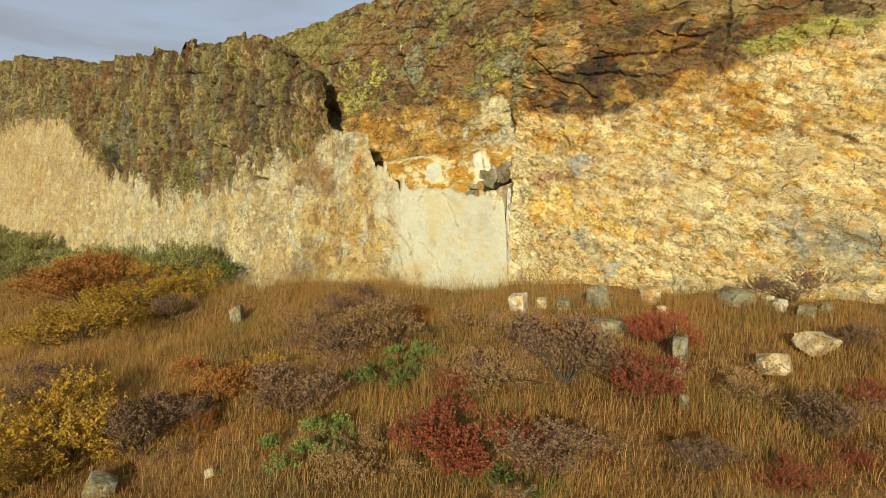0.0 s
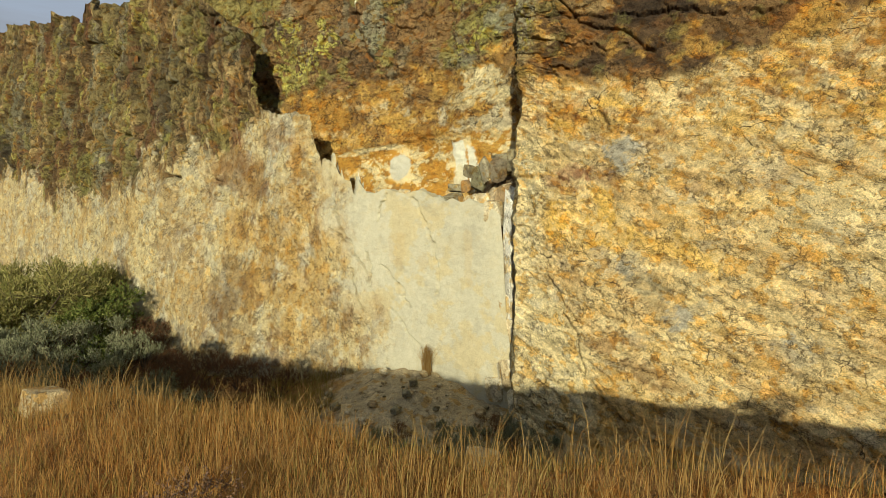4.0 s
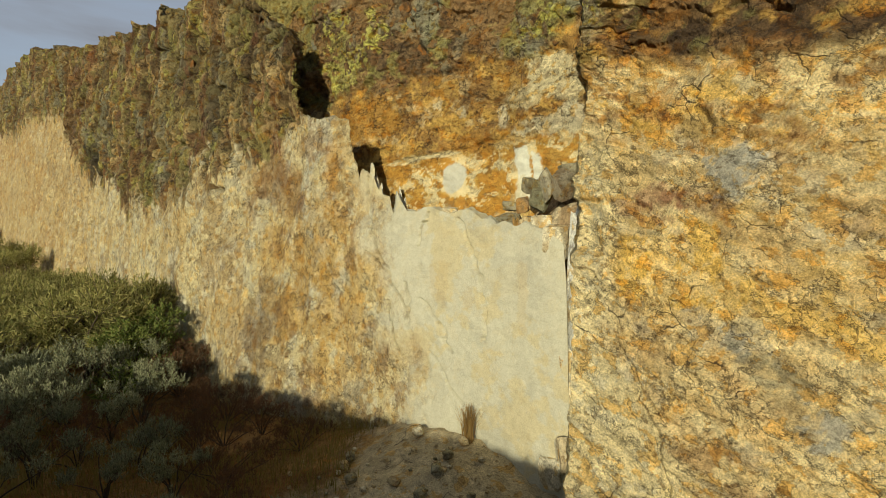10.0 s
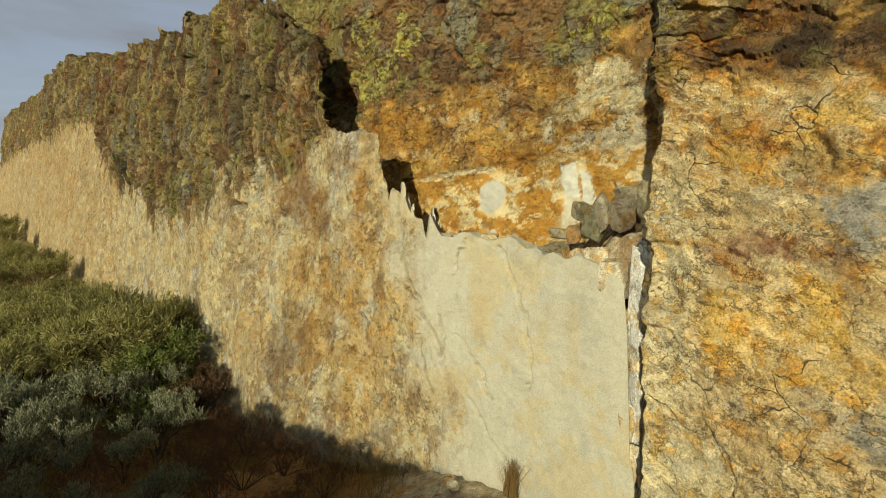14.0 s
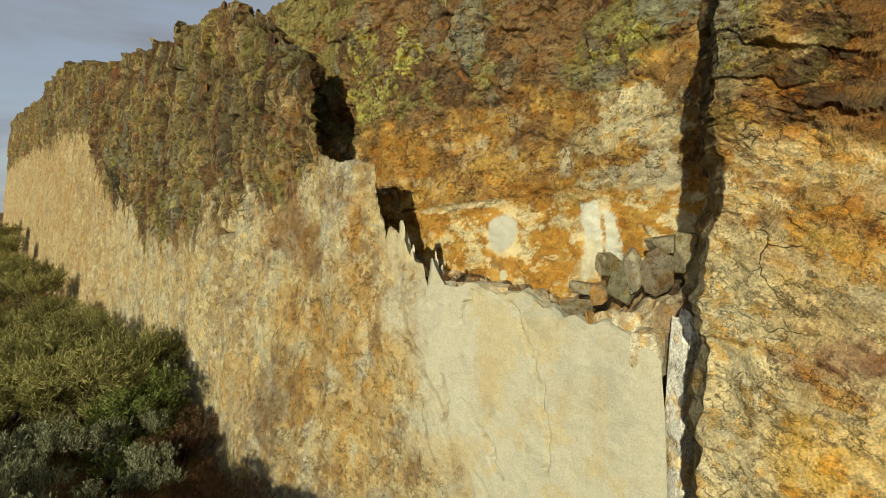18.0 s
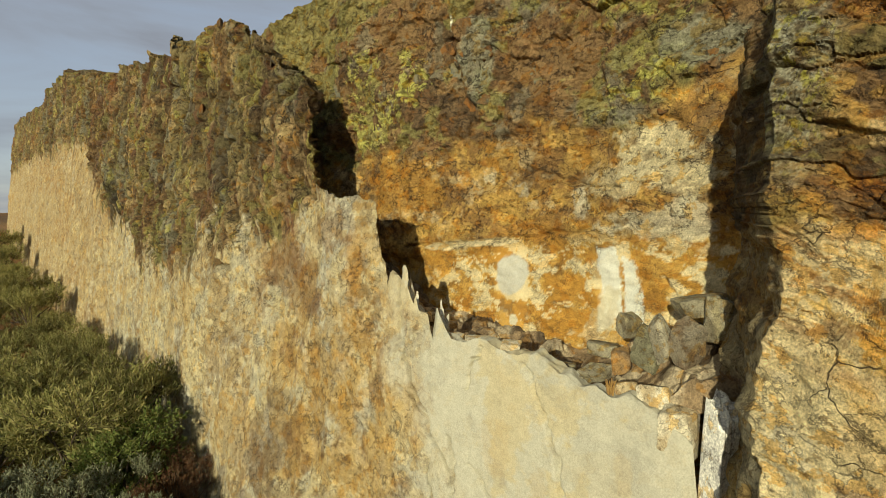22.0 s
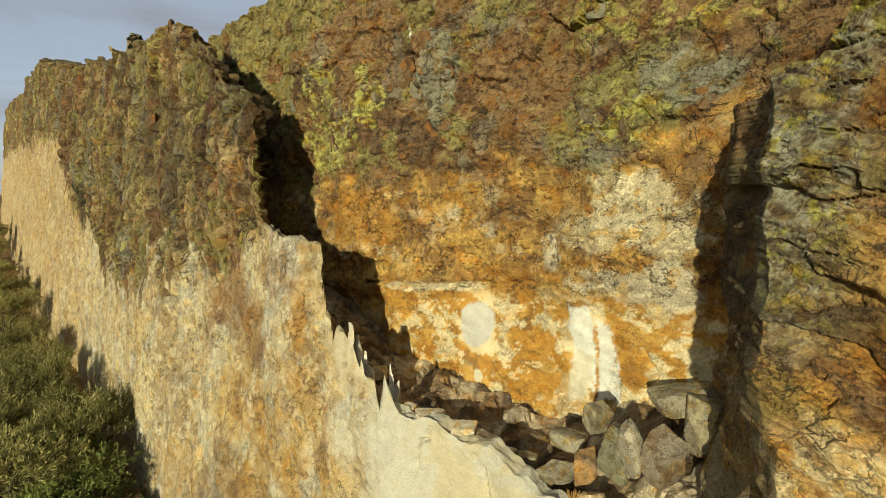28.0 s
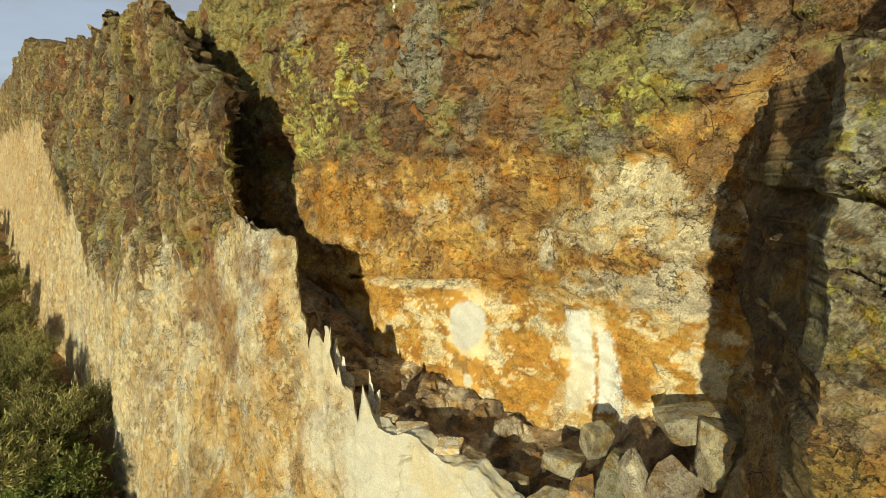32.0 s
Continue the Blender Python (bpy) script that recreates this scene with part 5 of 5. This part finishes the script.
# tall shrubs along the foot of the long face
thickets = [shrub("bush", 401 + k, 5.0, 4.4, 560, 22, 0.26, 0.06, OLIVE_LEAF, 0.5, stem=0.09, droop=0.15, lumps=15, low=0.2, tall=0.84) for k in range(3)]
thickets.append(shrub("bush", 404, 5.0, 4.4, 520, 22, 0.24, 0.075, GREEN_LEAF, 0.45, stem=0.09, droop=0.2, lumps=14, low=0.15, tall=0.84))
BUSHES = [(-14.7, 34.6, 0.80, 3), (-17.6, 35.4, 0.92, 0), (-17.4, 38.0, 0.84, 1), (-21.3, 40.2, 0.74, 2), (-21.8, 37.4, 0.88, 0), (-25.5, 43.4, 0.74, 1), (-26.5, 40.6, 0.76, 2), (-30.0, 46.8, 0.72, 0),
          (-31.5, 44.0, 0.7, 1), (-35.0, 50.5, 0.75, 2), (-37.5, 47.5, 0.7, 0), (-42.0, 56.0, 0.8, 1), (-20.0, 33.6, 0.8, 1), (-25.0, 37.0, 0.8, 0), (-49.0, 61.0, 0.85, 2), (-58.0, 68.0, 1.0, 0),
          (-69.0, 76.0, 1.1, 1), (-30.5, 41.0, 0.7, 2), (-46.0, 54.0, 0.8, 0), (-84.0, 86.0, 1.4, 2), (-104.0, 101.0, 1.6, 0)]
for k, (x, y, s, kind) in enumerate(BUSHES):
    ob = thickets[kind] if not any(b[3] == kind for b in BUSHES[:k]) else copy_thing(thickets[kind], Matrix())
    settle(ob, x, y, 67 * k, (s, s, s * (0.95 + 0.1 * (k % 3))), "tall leafy green bush at the cliff foot" if kind == 3 else "tall grey green feathery bush at the cliff foot", "bush", "bushes along the cliff", 0.1)

# low brush in the shaded gully
sage = [shrub("sagebrush", 421, 1.4, 1.5, 260, 18, 0.075, 0.018, SAGE_LEAF, 0.8, stem=0.03, lumps=8), shrub("sagebrush", 422, 1.4, 1.3, 240, 18, 0.08, 0.02, SAGE_LEAF, 0.85, stem=0.03, lumps=6)]
brush = shrub("brush", 423, 1.3, 1.9, 260, 14, 0.08, 0.02, RUST_LEAF, 0.7, stem=0.025, lumps=9)
GULLY = [(3.0, 19.6, 1.0, 0), (1.9, 20.6, 0.9, 1), (-1.3, 21.2, 1.0, 0), (-2.2, 22.4, 0.9, 1), (0.7, 18.8, 0.75, 1), (4.3, 18.4, 0.8, 0), (-14.2, 30.6, 1.8, 0), (-16.4, 31.8, 1.9, 1), (-12.0, 29.6, 1.3, 1), (-18.5, 31.0, 1.7, 0),
         (-22.0, 34.5, 1.8, 1), (-6.2, 24.0, 0.9, 0), (-11.0, 33.0, 0.9, 2), (-9.2, 32.2, 1.0, 2), (-12.6, 34.6, 1.4, 2), (-7.2, 31.0, 0.9, 2), (-10.0, 30.4, 1.0, 2), (-13.6, 35.9, 1.6, 2), (-5.2, 29.6, 0.7, 2), (-8.2, 28.6, 1.0, 2),
         (-6.5, 27.0, 0.9, 2), (-11.5, 27.5, 1.1, 2), (-14.5, 28.0, 1.2, 0), (2.4, 24.2, 0.5, 2), (2.7, 22.6, 0.6, 2), (-0.6, 24.0, 0.5, 2), (-9.0, 25.5, 1.0, 1), (-16.5, 28.5, 1.2, 1), (-20.0, 29.5, 1.4, 0), (-24.5, 33.0, 1.6, 2), (-28.0, 37.5, 1.8, 0)]
GULLY += [(0.9, 23.6, 0.62, 0), (1.5, 22.4, 0.8, 1), (-0.4, 22.8, 0.6, 1), (-1.6, 23.4, 0.7, 0), (2.6, 23.2, 0.8, 0), (3.4, 22.2, 0.7, 1), (-0.9, 20.6, 0.9, 1), (0.2, 20.9, 0.8, 0), (2.2, 19.4, 0.9, 0)]
GULLY += [(-13.2, 27.0, 1.7, 0), (-11.0, 25.4, 1.3, 1), (-15.2, 26.2, 1.8, 1), (-9.4, 27.4, 1.2, 0), (-12.0, 31.2, 1.5, 0), (-16.0, 29.8, 2.0, 1), (-7.4, 26.0, 1.0, 1), (-10.4, 23.4, 1.1, 0), (-18.2, 27.4, 1.9, 0),
          (-13.0, 23.6, 1.4, 2), (-16.8, 24.4, 1.6, 2), (-8.0, 29.8, 1.1, 2), (-5.6, 25.2, 0.8, 2), (-3.6, 24.6, 0.7, 1), (-14.0, 32.6, 1.8, 1), (-21.0, 30.8, 1.9, 1)]
for k, (x, y, s, kind) in enumerate(GULLY):
    src = brush if kind == 2 else sage[kind]
    ob = src if not any(b[3] == kind for b in GULLY[:k]) else copy_thing(src, Matrix())
    settle(ob, x, y, 81 * k, (s, s, s), "dry rust brown brush in the gully" if kind == 2 else "grey green sagebrush in the shaded gully", "shrub", "brush in the gully")

# autumn shrubs on the near slope
KINDS = {"yellow": (YELLOW_LEAF, 0.5, 0.0, "golden yellow autumn shrub on the grassy slope"), "orange": (ORANGE_LEAF, 0.5, 0.0, "orange autumn shrub on the grassy slope"),
         "red": (RED_LEAF, 0.5, 0.2, "red leaved shrub in dry grass"), "rosy": (RED_LEAF, 0.55, 0.5, "thin shrub with reddish leaves in dry grass"),
         "mauve": (MAUVE_LEAF, 0.6, 0.6, "bare mauve brown twiggy shrub in grass"), "tan": (TAN_LEAF, 0.6, 0.4, "tan dry shrub among the grass"),
         "plum": (MAUVE_LEAF, 0.5, 0.3, "dark brown twiggy shrub in grass"), "green": (GREEN_LEAF, 0.4, 0.0, "low green leafy shrub in dry grass")}
made = {}
SHRUBS = [("yellow", -8.3, 12.6, 1.9), ("orange", -10.6, 16.2, 2.1), ("yellow", -7.6, 15.6, 1.6), ("yellow", -5.0, 7.3, 1.4), ("yellow", -5.1, 6.5, 0.9), ("yellow", -3.1, 9.5, 0.6), ("orange", -3.3, 8.3, 1.0),
          ("mauve", -4.0, 7.2, 0.95), ("mauve", -2.1, 7.6, 1.2), ("mauve", -1.9, 9.6, 1.1), ("tan", -0.8, 9.9, 1.3), ("mauve", 1.6, 7.3, 1.25), ("mauve", 1.1, 5.4, 0.9)]
SHRUBS += [("red", 3.4, 8.3, 0.85), ("red", 0.3, 5.8, 1.0), ("rosy", 2.3, 6.7, 0.85), ("red", 3.9, 5.2, 0.35), ("rosy", 3.0, 4.7, 0.45), ("green", -0.7, 8.0, 0.75), ("green", -1.5, 6.6, 0.8), ("green", 0.6, 5.3, 0.55),
           ("plum", -3.9, 7.8, 0.8), ("orange", -11.8, 18.0, 2.0), ("rosy", 0.0, 7.6, 0.5), ("tan", 0.7, 7.6, 0.85), ("plum", -1.8, 12.1, 0.9)]
SHRUBS += [("tan", 3.5, 6.6, 0.6), ("mauve", 4.0, 5.7, 0.65), ("rosy", 5.0, 6.4, 0.55), ("orange", -3.3, 7.3, 0.45), ("tan", -0.8, 5.9, 0.7), ("green", -0.4, 9.0, 0.55), ("mauve", 2.5, 5.1, 0.5), ("yellow", -8.6, 15.0, 1.4),
           ("orange", 1.8, 8.9, 0.75), ("plum", 5.7, 7.8, 0.6), ("tan", -2.6, 11.3, 0.9), ("plum", 6.4, 10.2, 0.9), ("red", -1.6, 11.0, 0.4), ("orange", -0.4, 11.2, 0.5), ("plum", -6.4, 9.0, 1.0), ("mauve", -6.8, 13.6, 0.9)]
for k, (kind, x, y, w) in enumerate(SHRUBS):
    mat, up, bare, label = KINDS[kind]
    if kind not in made:
        flat_top = 0.5 if kind == "green" else 0.8
        made[kind] = ob = shrub("shrub", 440 + k, flat_top, 1.0, 420 if bare < 0.3 else 460, 22 if bare < 0.3 else 13, 0.032, 0.019, mat, up, bare, stem=0.011, lumps=14, low=0.06, tall=0.66)
    else:
        ob = copy_thing(made[kind], Matrix())
    settle(ob, x, y, 53 * k, (w * 1.1, w * 1.1, w * (0.85 + 0.08 * (k % 4))), label, "shrub", "shrubs on the slope")


# ---------------------------------------------------------------- grass
def grass(name, count, region, high, wide, mat, seed, label, clump=0.5, density=None):
    """Bent blades over a stretch of ground; one object of stuff."""
    rng = np.random.default_rng(seed)
    x0, x1, y0, y1 = region
    x, y = rng.uniform(x0, x1, count * 2), rng.uniform(y0, y1, count * 2)
    keep = rng.uniform(0, 1, count * 2) < density(x, y)
    x, y = x[keep][:count], y[keep][:count]
    n = len(x)
    z = ground_z(x, y) - 0.02
    tall = high * rng.uniform(0.45, 1.15, n) * (1 + clump * fbm(x * 1.1, y * 1.1, seed, 3))
    ang = rng.uniform(0, 6.283, n)
    lean = rng.uniform(0.05, 0.9, n) * tall
    lx, ly = np.cos(ang) * lean + 0.05 * tall, np.sin(ang) * lean
    w = wide * rng.uniform(0.6, 1.3, n)
    sx, sy = np.cos(ang + 1.57 + rng.normal(0, 0.5, n)) * w / 2, np.sin(ang + 1.57) * w / 2
    a = np.stack([x - sx, y - sy, z], -1)
    b = np.stack([x + sx, y + sy, z], -1)
    c = np.stack([x + sx * 0.8 + lx * 0.35, y + sy * 0.8 + ly * 0.35, z + tall * 0.6], -1)
    d = np.stack([x - sx * 0.8 + lx * 0.35, y - sy * 0.8 + ly * 0.35, z + tall * 0.6], -1)
    e = np.stack([x + sx * 0.2 + lx, y + sy * 0.2 + ly, z + tall], -1)
    f = np.stack([x - sx * 0.2 + lx, y - sy * 0.2 + ly, z + tall], -1)
    v = np.stack([a, b, c, d, e, f], 1).reshape(-1, 3)
    i = np.arange(n)[:, None] * 6
    q = np.concatenate([i + np.array([[0, 1, 2, 3]]), i + np.array([[3, 2, 4, 5]])])
    return tagged(mesh_object(name, v, q, mat, smooth=False), label, "grass", kind="stuff")


RUST_GRASS = leaf_material("rust_grass", [tone(166, 118, 56), tone(202, 146, 74), tone(222, 176, 100), tone(158, 130, 72)], 0.42)
STRAW_GRASS = leaf_material("straw_grass", [tone(196, 156, 84), tone(222, 188, 116), tone(182, 138, 72)], 0.45)
GREEN_GRASS = leaf_material("green_grass", [tone(148, 138, 66), tone(176, 158, 82), tone(160, 128, 70)], 0.4)


def on_slope(x, y):
    return step(0.9, -0.2, y - crest_y(x)) * (0.45 + 0.55 * step(-0.4, 0.3, fbm(x * 0.5, y * 0.5, 171, 4)))


def on_crest(x, y):
    return np.exp(-((y - crest_y(x) + 0.5) / 1.1) ** 2)


def off_crest(x, y):
    return step(0.5, 2, y - crest_y(x)) * step(-0.2, 0.3, fbm(x * 0.4, y * 0.4, 172, 4) + 0.25) * step(32, 28, y + 0.6 * x) * (1 - step(0.12, 0.4, np.exp(-(((x - 0.6) / 3.4) ** 2 + ((y - 28.5) / 3.6) ** 2))))


grass("grass", 230000, (-16, 11, 2.2, 20), 0.22, 0.0052, RUST_GRASS, 501, "rust coloured dry grass on the near slope", density=on_slope)
grass("low_grass", 90000, (-16, 11, 2.2, 20), 0.17, 0.008, GREEN_GRASS, 502, "low green brown growth between dry grass", density=on_slope)
grass("straw_grass", 22000, (-16, 2.5, 8, 22), 0.46, 0.007, STRAW_GRASS, 503, "tall straw yellow grass along the crest", density=on_crest)
grass("gully_grass", 50000, (-34, 6, 15, 36), 0.5, 0.018, GREEN_GRASS, 504, "dull green brown grass in the shaded gully", density=off_crest)


def tuft(x, y, z, high, count, seed, label):
    rng = np.random.default_rng(seed)
    lines = []
    for _ in range(count):
        a, r = rng.uniform(0, 6.28), rng.uniform(0, 0.16) * high
        lean = rng.normal(0, 0.12, 2) * high
        h = high * rng.uniform(0.6, 1.1)
        b = np.array([math.cos(a) * r, math.sin(a) * r, 0])
        lines.append((np.array([b, b + [lean[0] * 0.3, lean[1] * 0.3, h * 0.6], b + [lean[0], lean[1], h]]), 0.009, 0.003))
    v, f = tubes(lines)
    ob = mesh_object("grass_tuft", v, f, STRAW_GRASS, smooth=False)
    ob.matrix_basis = pose(x, y, z)
    return tagged(ob, label, "grass tuft")


tuft(0.45, 28.05, float(ground_z(np.array([0.45]), np.array([28.05]))[0]), 1.0, 170, 511, "upright dry grass tuft on the debris cone")
tuft(1.75, 28.75, 7.75, 0.42, 50, 512, "small dry grass tuft on the ledge rim")
